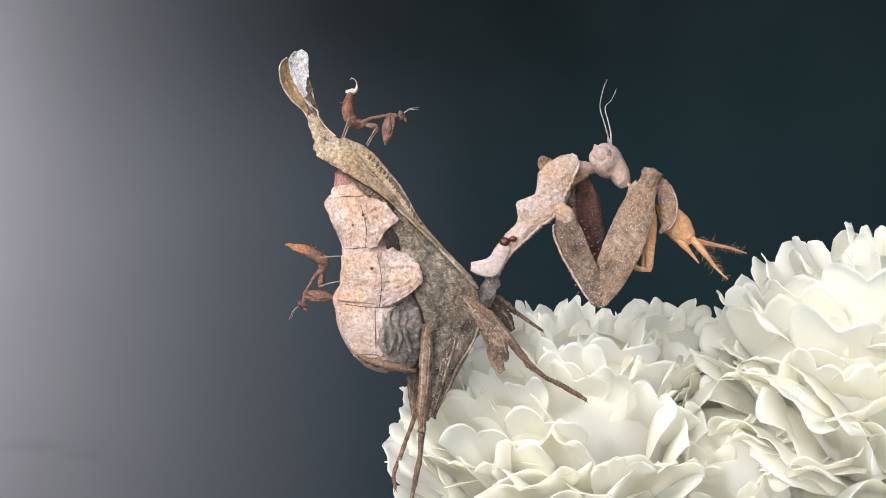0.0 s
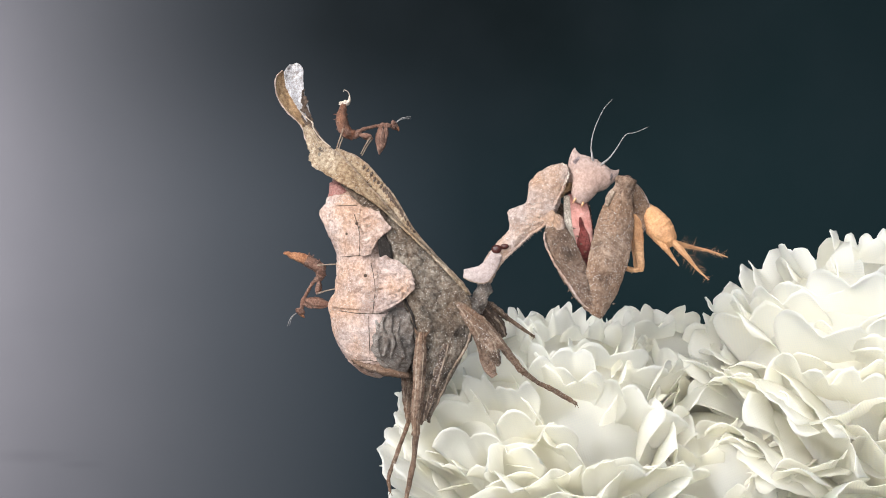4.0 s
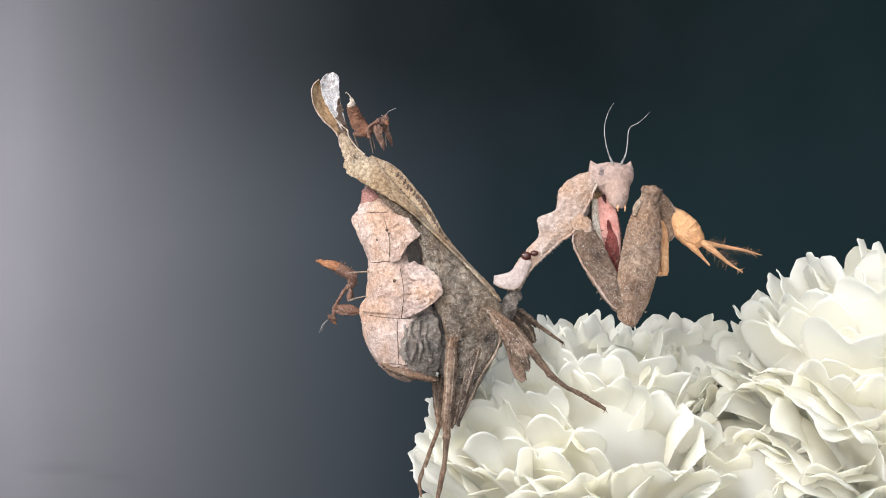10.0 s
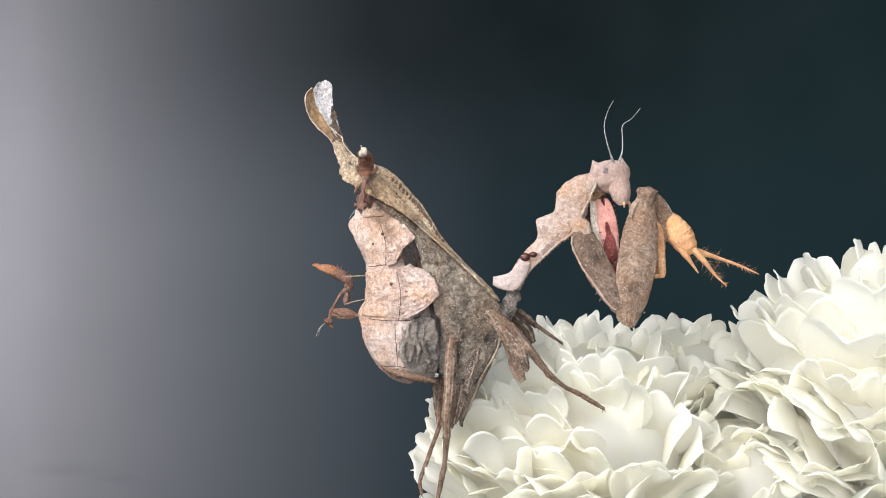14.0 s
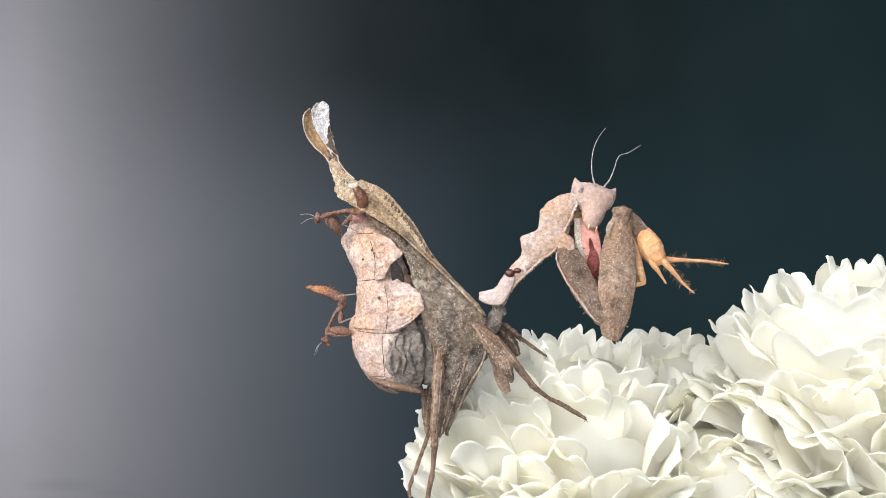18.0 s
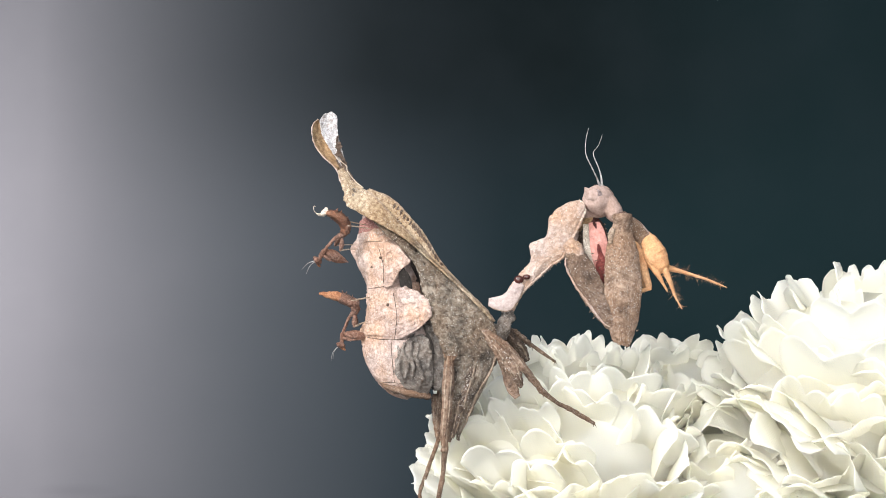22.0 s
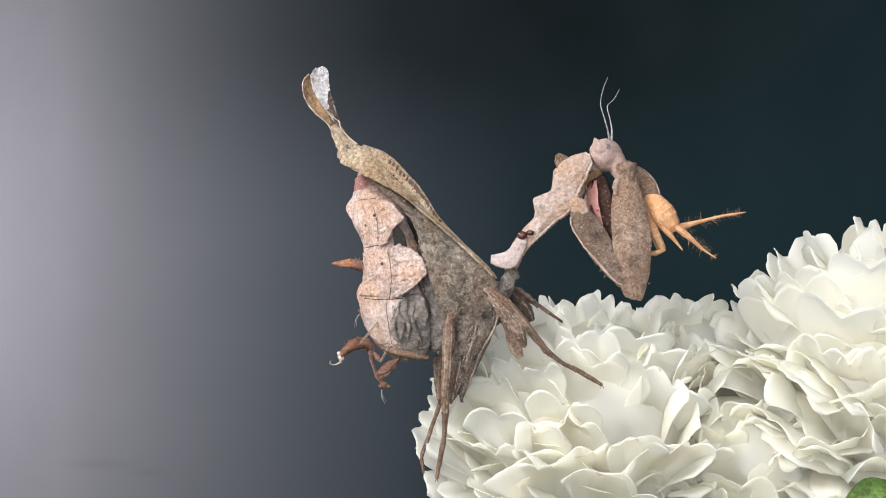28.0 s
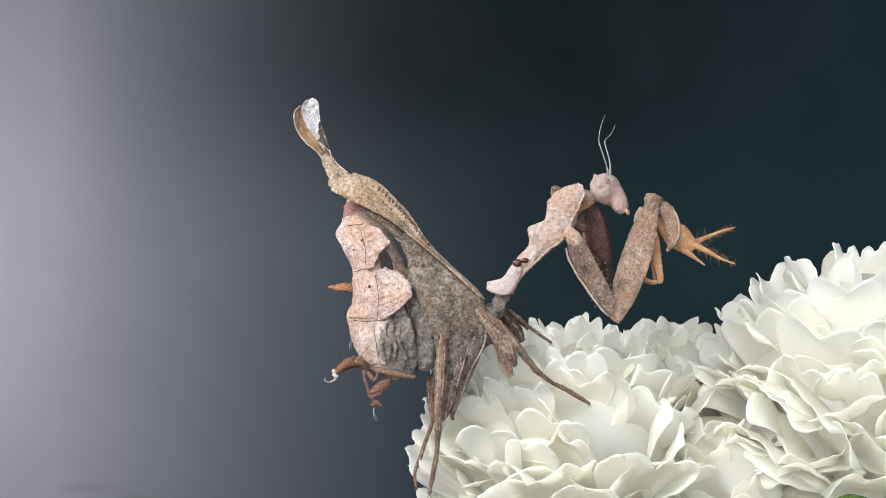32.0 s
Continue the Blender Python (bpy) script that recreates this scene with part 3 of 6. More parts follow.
def build_abdomen():
    """The swollen, pink belly with its plates, lobes and keel. Its end points up; it turns on the hip."""
    rows = [
        (*(-9.58, 0.50, 8.06), 0.60, 0.6), (*(-8.82, 0.50, 6.22), 1.78, 1.4), (*(-8.60, 0.50, 5.19), 2.2, 1.8), (*(-8.28, 0.50, 4.22), 2.75, 2.1), (*(-7.41, 0.50, 2.11), 2.7, 2.5),
        (*(-6.76, 0.50, 0.05), 2.85, 2.8), (*(-6.38, 0.50, -1.89), 3.4, 3.1), (*(-6.17, 0.50, -3.84), 3.8, 3.4), (*(-6.22, 0.50, -5.03), 4.1, 3.5), (*(-5.73, 0.50, -7.52), 4.0, 3.4), (*(-5.09, 0.50, -9.79), 3.1, 2.8), (*(-4.33, 0.50, -11.20), 1.4, 1.3),
    ]
    belly = part("abdomen", loft(B(), [(x, y, z, a * 0.95, b * 0.95) for x, y, z, a, b in rows], 36, per=8, power=1.8, bumps=0.12, size=1.5, ridge=(282, 0.10)), SKIN, mantis, "swollen pinkish abdomen with leaf-like lobes", HIP)
    plates = []
    for i, (a, b) in enumerate(((1, 2), (2, 5), (5, 8), (8, 10))):
        some = [list(r) for r in rows[a : b + 1]]
        for j, r in enumerate(some):
            grow = 1.035 - 0.03 * j / (len(some) - 1)
            r[3], r[4] = r[3] * grow, r[4] * grow
        plates.append(part("segment", loft(B(), some, 72, per=22 if b - a > 1 else 40, power=1.7, bumps=0.16, size=1.3, ridge=(282, 0.13), grit=0.055), SKIN, belly))
    part("tip_plate", loft(B(), [(*(-9.41, 0.40, 7.68), 0.95, 0.85), (*(-9.19, 0.40, 7.19), 1.25, 1.1), (*(-8.92, 0.40, 6.54), 1.66, 1.4), (*(-8.81, 0.40, 6.16), 1.75, 1.42)], 36, per=8, power=1.8, bumps=0.12, size=0.6, grit=0.05), RED, belly, "reddish end plate")
    lobes = (
        ([(-7.16, -2.50, 4.79), (-6.93, -2.70, 3.47), (-6.88, -2.80, 2.15), (-6.98, -2.80, 0.84), (-7.03, -2.80, -0.00)], [(-6.41, -2.70, 4.73), (-5.19, -3.00, 4.03), (-4.24, -3.20, 2.67), (-5.29, -3.10, 1.67), (-6.08, -3.00, 0.21)]),
        ([(-5.80, -3.30, -0.31), (-5.48, -3.40, -1.51), (-5.32, -3.50, -2.82), (-5.42, -3.50, -4.12), (-5.68, -3.50, -5.21)], [(-4.65, -3.40, 0.10), (-2.55, -3.70, -1.09), (-1.98, -3.80, -2.81), (-2.91, -3.80, -4.00), (-4.89, -3.70, -5.20)]),
    )
    for k, (root, brim) in enumerate(lobes):
        part("lobe", sheet(B(), root, brim, 24, 14, 0.12, 0.16, 0.2, 0.7, 0.28, k * 2.7 + 1.1, 0.22), SKIN, belly, "flat ragged pink side lobe")
        part("lobe_edge", loft(B(), [(p[0] - 0.08, p[1] - 0.06, p[2], 0.05, 0.06) for p in brim], 8, per=10, bumps=0.10, size=0.4, grit=0.05), SKIN, belly, "pale raised lobe edge")
    # Black sheets set where shade falls between lobes, belly and wing.
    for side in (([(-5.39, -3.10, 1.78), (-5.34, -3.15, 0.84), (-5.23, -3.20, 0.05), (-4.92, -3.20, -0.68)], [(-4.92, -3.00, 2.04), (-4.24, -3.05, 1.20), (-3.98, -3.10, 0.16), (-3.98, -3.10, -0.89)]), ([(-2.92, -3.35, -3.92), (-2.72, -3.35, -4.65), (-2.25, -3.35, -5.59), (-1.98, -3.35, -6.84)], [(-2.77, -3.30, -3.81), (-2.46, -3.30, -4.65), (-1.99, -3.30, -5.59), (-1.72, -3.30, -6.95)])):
        part("hollow", sheet(B(), *side, 6, 6, 0.05, 0.08), SHADE_AND_SLIT, belly, "black sheet painting the shade between belly and wing")
    part("slit", loft(B(), [(*(-4.42, -3.75, -5.20), 0.05, 0.06), (*(-4.06, -3.80, -5.04), 0.12, 0.1), (*(-3.64, -3.80, -4.78), 0.05, 0.06)], 8), SHADE_AND_SLIT, belly, "dark breathing slit")
    for line in ([(-7.76, 0.00, 4.25), (-7.38, 0.00, 3.02), (-7.16, 0.00, 1.94), (-7.22, 0.00, 0.05)], [(-6.09, 0.00, -0.59), (-5.82, 0.00, -1.83), (-5.66, 0.00, -3.18), (-5.87, 0.00, -5.39)], [(-9.26, 0.00, -0.00), (-8.29, 0.00, 0.05), (-6.95, 0.00, 0.16)], [(-9.26, 0.00, -5.17), (-7.76, 0.00, -5.33), (-5.87, 0.00, -5.39), (-4.52, 0.00, -5.33)], [(-9.59, 0.00, 4.95), (-8.73, 0.00, 4.95), (-7.49, 0.00, 4.95)], [(-6.25, 0.00, -5.60), (-6.25, 0.00, -7.49), (-6.25, 0.00, -9.86)], [(-7.76, 0.00, -9.96), (-6.25, 0.00, -9.91), (-4.52, 0.00, -10.29), (-2.80, 0.00, -10.61)]):
        part("suture", drape([belly, *plates], line, 0.04), LEGD, belly, "dark fine suture")
    part("hidden_flank", loft(B(), [(*(-3.02, 0.20, 0.05), 0.8, 1.0), (*(-2.26, -0.20, -2.63), 1.3, 1.6), (*(-1.82, -0.40, -5.58), 1.7, 1.9), (*(-1.72, -0.40, -8.26), 1.8, 1.9), (*(-1.94, -0.20, -10.70), 1.2, 1.3)], 48, per=18, bumps=0.35, size=0.7, grit=0.07, seed=2.0), FLANK, belly, "grey wrinkled flank under the wing")
    part("flank", loft(B(), [(*(-4.43, -2.40, -5.22), 1.5, 0.5), (*(-4.15, -2.65, -6.36), 2.0, 0.8), (*(-4.00, -2.55, -8.36), 2.05, 0.9), (*(-3.59, -2.10, -9.88), 1.5, 0.75), (*(-2.97, -1.50, -11.00), 0.5, 0.4)], 56, per=20, power=2.8, bumps=0.28, size=0.8, grit=0.05, seed=4.0), FLANK, belly, "wrinkled grey flank")
    part("keel", loft(B(), [(*(-8.05, -0.40, -10.03), 0.1, 0.3), (*(-6.59, -1.40, -10.53), 0.35, 0.9), (*(-4.45, -1.80, -11.02), 0.45, 1.0), (*(-2.61, -1.40, -11.43), 0.3, 0.6)], 20, per=10, bumps=0.16, size=0.5, grit=0.06), LEG, belly, "brown lower keel")
    folds = ([(-5.64, -3.35, -5.80), (-5.32, -3.50, -6.99), (-5.58, -3.50, -8.29), (-5.22, -3.40, -9.45)], [(-4.80, -3.50, -5.68), (-5.00, -3.60, -6.82), (-4.58, -3.60, -8.18), (-4.91, -3.40, -9.55)], [(-4.07, -3.50, -5.58), (-4.22, -3.60, -6.98), (-3.91, -3.55, -8.29), (-4.23, -3.30, -9.66)], [(-3.34, -3.45, -6.00), (-3.60, -3.50, -7.25), (-3.24, -3.40, -8.61), (-2.93, -3.10, -9.79)], [(-5.74, -3.45, -7.77), (-5.00, -3.60, -7.35), (-4.38, -3.60, -7.66), (-3.55, -3.50, -7.25)], [(-5.85, -3.40, -8.93), (-5.11, -3.50, -8.60), (-4.38, -3.50, -8.92), (-3.55, -3.30, -9.25)])
    for line in folds[:5]:
        part("fold", loft(B(), [(*p, w, w * 1.3) for p, w in zip(line, (0.10, 0.24, 0.24, 0.08))], 12, per=10, bumps=0.12, size=0.35, grit=0.05), FLANK, belly, "soft grey flank fold")
    for at, r in (((-7.43, 0.00, 3.18), 0.16), ((-6.57, 0.00, -1.78), 0.17), ((-4.63, 0.00, -6.79), 0.16), ((-3.07, 0.00, -9.64), 0.15), ((-8.40, 0.00, 2.21), 0.12), ((-7.22, 0.00, 2.85), 0.1)):
        part("pore", knob(B(), (at[0], -3.35 if at[2] < -1 else -2.6, at[2]), r, (1, 0.5, 1), 10), LEGD, belly, "small dark breathing pore")
    for root, brim in (([(-9.91, 0.00, 5.71), (-10.02, 0.00, 4.25), (-9.80, 0.00, 2.32)], [(-10.34, 0.00, 5.44), (-11.31, 0.00, 4.25), (-10.13, 0.00, 2.21)]), ([(-9.26, 0.00, -3.45), (-9.59, 0.00, -4.79), (-9.26, 0.00, -7.06)], [(-9.80, 0.00, -3.45), (-10.50, 0.00, -4.79), (-9.75, 0.00, -6.84)]), ([(-7.47, -0.30, -9.18), (-7.52, -0.30, -10.04), (-6.55, -0.30, -10.58)], [(-8.16, -0.30, -9.18), (-8.16, -0.30, -10.10), (-6.93, -0.30, -10.85)])):
        part("thorn", sheet(B(), root, brim, 8, 10, 0.05, 0.5, 0.05, 0.5), SKIN, belly, "flat pointed keel thorn")
    return belly


def build_wings():
    inner = [(-12.16, -0.60, 10.12), (-11.82, -0.80, 9.04), (-9.96, -1.20, 7.88), (-8.05, -1.80, 5.88), (-6.44, -2.20, 4.38), (-4.74, -2.50, 2.16), (-3.99, -2.80, -0.73), (-3.14, -3.00, -4.14), (-2.20, -3.00, -6.34), (-1.89, -2.90, -9.39), (-1.47, -2.60, -13.62)]
    outer = [(-10.83, -0.50, 10.78), (-9.20, -0.80, 9.73), (-7.04, -1.00, 7.36), (-5.11, -1.20, 5.17), (-3.30, -1.40, 3.03), (-1.27, -1.60, 1.11), (0.85, -1.70, -1.01), (2.86, -1.70, -3.23), (3.50, -1.80, -5.51), (2.75, -2.00, -8.94), (0.11, -2.20, -13.93)]
    wing = part("forewing", sheet(B(), inner, outer, 44, 16, 0.55, 0.2, 0.28, 0.9, 0.12, 1.0, 0.2), WING, mantis, "grey-brown leaf-like folded forewing", HIP)
    band_in = [(-12.16, -1.10, 10.02), (-11.74, -1.50, 8.71), (-9.82, -2.20, 7.55), (-7.68, -2.60, 6.26), (-5.83, -2.75, 5.15), (-3.83, -2.80, 3.31), (-1.79, -2.70, 1.37), (0.47, -2.60, -0.89), (2.53, -2.40, -3.11)]
    band_out = [(-10.76, -0.70, 10.81), (-9.07, -1.00, 9.77), (-6.93, -1.20, 7.40), (-5.00, -1.40, 5.21), (-3.18, -1.60, 3.08), (-1.17, -1.80, 1.17), (0.95, -1.90, -0.95), (2.54, -1.90, -2.59), (3.28, -1.90, -3.76)]
    part("costal_band", sheet(B(), band_in, band_out, 18, 16, 0.3, 0.16, 0.16, 0.6, 0.22, 4.0, 0.06), WINGTIP, wing, "straw-coloured wrinkled front band")
    part("vein", loft(B(), [(*p, 0.10, 0.12) for p in band_out], 8, per=10, bumps=0.06, size=0.4, grit=0.05), STRAW, wing, "pale leading vein")
    hem = [(3.49, -2.10, -6.29), (2.85, -2.30, -8.65), (1.48, -2.40, -10.75), (0.42, -2.40, -13.12), (-0.42, -2.40, -14.80)]
    part("hem", loft(B(), [(*p, 0.12, 0.14) for p in hem], 8, per=10, bumps=0.08, size=0.35, grit=0.06), STRAW, wing, "pale ragged hind hem")
    skirt_in = [(-1.68, -2.80, -8.87), (-1.37, -2.70, -11.51), (-1.16, -2.60, -13.62), (-0.95, -2.50, -15.63)]
    skirt_out = [(3.06, -2.20, -7.86), (1.48, -2.40, -10.69), (0.32, -2.40, -13.22), (-0.74, -2.50, -15.84)]
    part("wing_lobe", sheet(B(), skirt_in, skirt_out, 18, 10, 0.2, 0.14, 0.25, 0.6, 0.15, 7.0), WING, wing, "dark lower lobe of the wing")
    rnd = random.Random(21)
    for i in range(9):
        a = Vector((-7.22, 0.00, 5.55)).lerp(Vector((-5.06, 0.00, 3.72)), i / 8)
        b = a + Vector((0.75 + rnd.uniform(-0.2, 0.2), 0, 0.42 + rnd.uniform(-0.1, 0.15)))
        part("wrinkle", drape([wing], [a, a.lerp(b, 0.5) + Vector((0.05, 0, 0.1)), b], 0.05, 6, 6), LEGD, wing, "fine dark wrinkle")
    for i in range(12):
        a = Vector((-3.88, 0.00, 0.05)).lerp(Vector((0.86, 0.00, -7.49)), i / 11) + Vector((rnd.uniform(-0.8, 1.6), 0, rnd.uniform(-0.8, 0.8)))
        b = a + Vector((rnd.uniform(0.5, 1.1), 0, rnd.uniform(-1.2, -0.5)))
        part("wrinkle", drape([wing], [a, a.lerp(b, 0.5) + Vector((rnd.uniform(-0.15, 0.15), 0, 0.1)), b], 0.035, 6, 6), LEGD, wing, "fine dark wrinkle")
    curl_in = [(-14.85, -0.10, 18.24), (-15.40, -0.40, 17.60), (-15.49, -0.50, 16.57), (-15.17, -0.50, 15.33), (-14.37, -0.50, 14.15), (-13.51, -0.50, 13.35), (-12.92, -0.50, 12.60), (-12.64, -0.60, 11.62), (-12.15, -0.70, 10.54)]
    curl_out = [(-14.55, 0.10, 18.22), (-14.41, 0.20, 17.54), (-14.31, 0.30, 16.58), (-13.87, 0.20, 15.59), (-13.36, 0.00, 14.70), (-12.90, -0.20, 14.03), (-12.46, -0.30, 13.16), (-11.86, -0.40, 12.07), (-10.72, -0.50, 10.78)]
    part("wing_tip", sheet(B(), curl_in, curl_out, 16, 10, -0.45, 0.09, 0.18, 0.6, 0.08, 2.0), LEAF, wing, "curled brown wing tip")
    part("pale_rim", loft(B(), [(p[0], p[1] - 0.05, p[2], 0.06, 0.07) for p in curl_in], 8, per=8, bumps=0.05, size=0.4), NECK, wing, "pale thin rim")
    neck_in = [(-12.78, -0.75, 12.57), (-12.56, -0.85, 11.49), (-12.22, -1.00, 10.41), (-11.87, -1.30, 9.21), (-10.83, -1.60, 8.23)]
    neck_out = [(-12.21, -0.60, 12.91), (-11.35, -0.70, 11.61), (-10.32, -0.80, 10.75), (-9.18, -1.05, 9.66), (-7.66, -1.30, 8.14)]
    part("wing_neck", sheet(B(), neck_in, neck_out, 14, 10, 0.22, 0.12, 0.16, 0.5, 0.12, 6.0, 0.1), WINGTIP, wing, "tan crinkled narrow end of the wing")
    fold_in = [(-13.02, -0.60, 13.77), (-12.58, -0.70, 12.79), (-12.19, -0.80, 11.71), (-11.44, -0.80, 10.75)]
    fold_out = [(-12.76, -0.50, 13.94), (-11.89, -0.60, 12.91), (-11.08, -0.70, 11.72), (-10.27, -0.70, 10.86)]
    part("twist", sheet(B(), fold_in, fold_out, 8, 8, -0.1, 0.1, 0.1, 0.5, 0.1), LEGD, wing, "dark twisted fold")
    part("fold_edge", loft(B(), [(*p, 0.055, 0.06) for p in ((-12.95, -0.70, 14.07), (-12.35, -0.80, 13.47), (-11.87, -0.80, 13.05), (-11.76, -0.80, 12.46), (-11.01, -0.80, 11.44), (-10.16, -0.80, 10.69))], 8, per=8, bumps=0.04, size=0.3), BONE, wing, "pale winding edge of the fold")
    return wing


def build_far_wing():
    inner = [(-10.11, -0.20, 10.16), (-7.73, -0.30, 7.57), (-5.58, -0.40, 5.15), (-3.65, -0.50, 2.84), (-1.72, -0.50, 0.86), (0.86, -0.30, -2.09)]
    outer = [(-9.57, -0.20, 10.59), (-7.09, -0.30, 9.40), (-4.94, -0.40, 7.03), (-3.65, -0.50, 5.31), (-2.04, -0.50, 2.52), (1.18, -0.30, -1.13)]
    wing = part("far_forewing", sheet(B(), inner, outer, 14, 12, 0.35, 0.16, 0.08, 0.6, 0.08), WINGTIP, mantis, "brown-barred far forewing", HIP)
    part("far_vein", loft(B(), [(p[0], p[1] - 0.1, p[2], 0.07, 0.09) for p in outer], 8, per=10, bumps=0.05, size=0.4, grit=0.04), STRAW, wing, "pale outer vein")
    part("middle_vein", loft(B(), [(*Vector(p).lerp(Vector(q), 0.55), 0.04, 0.4) for p, q in zip(inner, outer)], 8, per=10, bumps=0.04, size=0.4), STRAW, wing, "thin vein between the cells")
    low, high = smooth_path(inner, 12), smooth_path(outer, 12)
    rnd = random.Random(4)
    for row, (va, vb) in enumerate(((0.22, 0.5), (0.62, 0.92))):
        for i in range(19):
            k = 13 + i * 1.85 + 0.6 * row
            p, q = (Vector(low[int(k)]).lerp(Vector(low[int(k) + 1]), k % 1), Vector(high[int(k)]).lerp(Vector(high[int(k) + 1]), k % 1))
            a, b = p.lerp(q, va + rnd.uniform(-0.04, 0.04)), p.lerp(q, vb + rnd.uniform(-0.05, 0.03))
            a.y -= 0.34
            b.y -= 0.26
            w = rnd.uniform(0.13, 0.22)
            part("bar", loft(B(), [(*a, 0.04, 0.06), (*a.lerp(b, 0.35), w, 0.1), (*a.lerp(b, 0.7), w * 0.9, 0.1), (*b, 0.04, 0.06)], 8, per=3, bumps=0.05, size=0.3), LEGD, wing, "dark brown cell")
    # The shadow between near and far wing, modelled as a black strip.
    part("shade_gap", loft(B(), [(*p, 0.09, 0.08) for p in ((-6.41, -0.90, 5.93), (-5.01, -1.05, 4.75), (-3.30, -1.20, 2.72), (-1.92, -1.20, 1.23))], 8, per=8), SHADE_AND_SLIT, wing, "black strip for the shadow between the wings")
    tip_in = [(-14.09, -0.60, 18.75), (-14.61, -0.70, 18.03), (-14.56, -0.70, 17.07), (-14.18, -0.70, 16.00), (-13.59, -0.70, 14.93), (-12.95, -0.70, 13.97), (-12.43, -0.60, 13.12)]
    tip_out = [(-13.46, -0.50, 18.93), (-12.83, -0.40, 18.51), (-12.78, -0.30, 17.35), (-12.68, -0.30, 16.06), (-12.40, -0.40, 14.92), (-12.13, -0.40, 13.90), (-12.01, -0.50, 13.03)]
    part("frosted_tip", sheet(B(), tip_in, tip_out, 16, 10, -0.3, 0.12, 0.15, 0.5, 0.08, 5.0), WHITE, wing, "white frosted wing tip")
    fold_in = [(-12.89, -0.75, 16.21), (-13.05, -0.80, 15.45), (-12.94, -0.80, 14.70), (-12.56, -0.80, 13.85), (-12.20, -0.70, 13.11)]
    fold_out = [(-12.71, -0.50, 16.35), (-12.60, -0.50, 15.60), (-12.38, -0.50, 14.74), (-12.12, -0.50, 13.89), (-11.90, -0.55, 13.02)]
    part("dark_fold", sheet(B(), fold_in, fold_out, 10, 10, -0.1, 0.08, 0.12, 0.3, 0.5, 9.0), LEGD, wing, "dark speckled lower fold")
    return wing


def build_thorax():
    # Added body, near-black so that the gap under the wings reads as shade.
    part("underwing_shade", loft(B(), [(*(-5.92, 2.00, 3.07), 0.5, 0.8), (*(-4.16, 1.80, 0.60), 1.3, 1.4), (*(-2.68, 1.60, -2.68), 1.9, 1.7), (*(-1.47, 1.50, -5.95), 2.2, 1.8), (*(-0.87, 1.40, -9.22), 2.2, 1.8), (*(-0.87, 1.20, -11.38), 1.2, 1.2)], 32, per=10, bumps=0.25, size=0.9), SHADE_AND_SLIT, mantis, "added black body giving the shade under the wings")
    base = part("thorax", loft(B(), [(*(-2.10, 0.00, -11.26), 0.8, 1.0), (*(-0.21, -0.40, -9.34), 1.7, 1.9), (*(1.46, -0.40, -6.92), 2.1, 2.0), (*(2.80, 0.00, -5.60), 1.5, 1.6), (*(4.00, 0.40, -4.54), 0.85, 1.2), (*(4.55, 0.60, -3.47), 0.7, 1.0), (*(4.88, 0.80, -2.01), 0.6, 0.9)], 44, per=14, bumps=0.3, size=0.7, grit=0.09), FLANK, mantis, "wrinkled grey thorax")
    neck = part("pronotum", loft(B(), [(*(4.67, 0.90, -2.44), 0.40, 0.64), (*(4.89, 0.90, -1.79), 0.55, 0.81), (*(5.97, 0.90, 0.22), 0.66, 0.93), (*(7.17, 0.90, 1.36), 0.72, 0.99), (*(7.98, 0.90, 2.39), 0.90, 1.19), (*(8.52, 0.90, 3.20), 1.20, 1.30), (*(9.94, 0.90, 4.29), 1.50, 1.30), (*(10.53, 0.90, 5.32), 1.60, 1.30), (*(10.91, 0.90, 6.68), 1.50, 1.30), (*(11.62, 0.90, 7.76), 1.30, 1.30), (*(12.49, 0.90, 8.52), 0.70, 0.97), (*(12.76, 0.90, 8.69), 0.30, 0.53)], 40, per=12, power=1.7, bumps=0.08, size=0.8, grit=0.06), NECK, mantis, "long pale leaf-edged pronotum")
    high = [(3.87, -0.30, -1.77), (5.37, -0.40, 0.70), (6.54, -0.50, 1.98), (7.14, -0.40, 2.95), (7.04, -0.20, 4.41), (8.60, -0.20, 5.16), (8.98, -0.20, 6.34), (9.19, -0.20, 7.42), (10.34, 0.00, 8.46), (11.97, 0.10, 9.06), (12.73, 0.20, 8.96)]
    low = [(5.15, -0.40, -2.52), (6.37, -0.60, -0.48), (7.60, -0.70, 0.70), (8.56, -0.70, 1.55), (9.26, -0.70, 2.19), (10.38, -0.70, 3.00), (11.09, -0.60, 4.07), (11.57, -0.60, 5.14), (12.12, -0.50, 6.22), (12.62, -0.30, 7.30), (12.91, -0.10, 8.13)]
    part("leaf_plate", sheet(B(), high, low, 26, 14, 0.45, 0.2, 0.12, 0.9, 0.10, 3.3, 0.07), NECK, neck, "flat ragged leaf-like shield")
    part("rim", loft(B(), [(p[0], p[1] - 0.12, p[2], 0.13, 0.16) for p in low], 10, per=12, bumps=0.10, size=0.35, grit=0.07), NECK, neck, "raised granular rim")
    for i, p in enumerate(smooth_path(low, 3)[3:-3]):
        part("tubercle", spike(B(), p + np.array((0.0, -0.1, 0.0)), p + np.array((0.16, -0.12, -0.2 - 0.06 * (i % 3))), 0.09), NECK, neck)
    part("collar", loft(B(), [(*p, 0.11, 0.14) for p in ((12.27, -0.10, 9.09), (12.72, -0.35, 8.54), (12.83, -0.40, 7.73), (12.33, -0.50, 6.81))], 10, per=8, bumps=0.04, size=0.4), BONE, neck, "pale front collar")
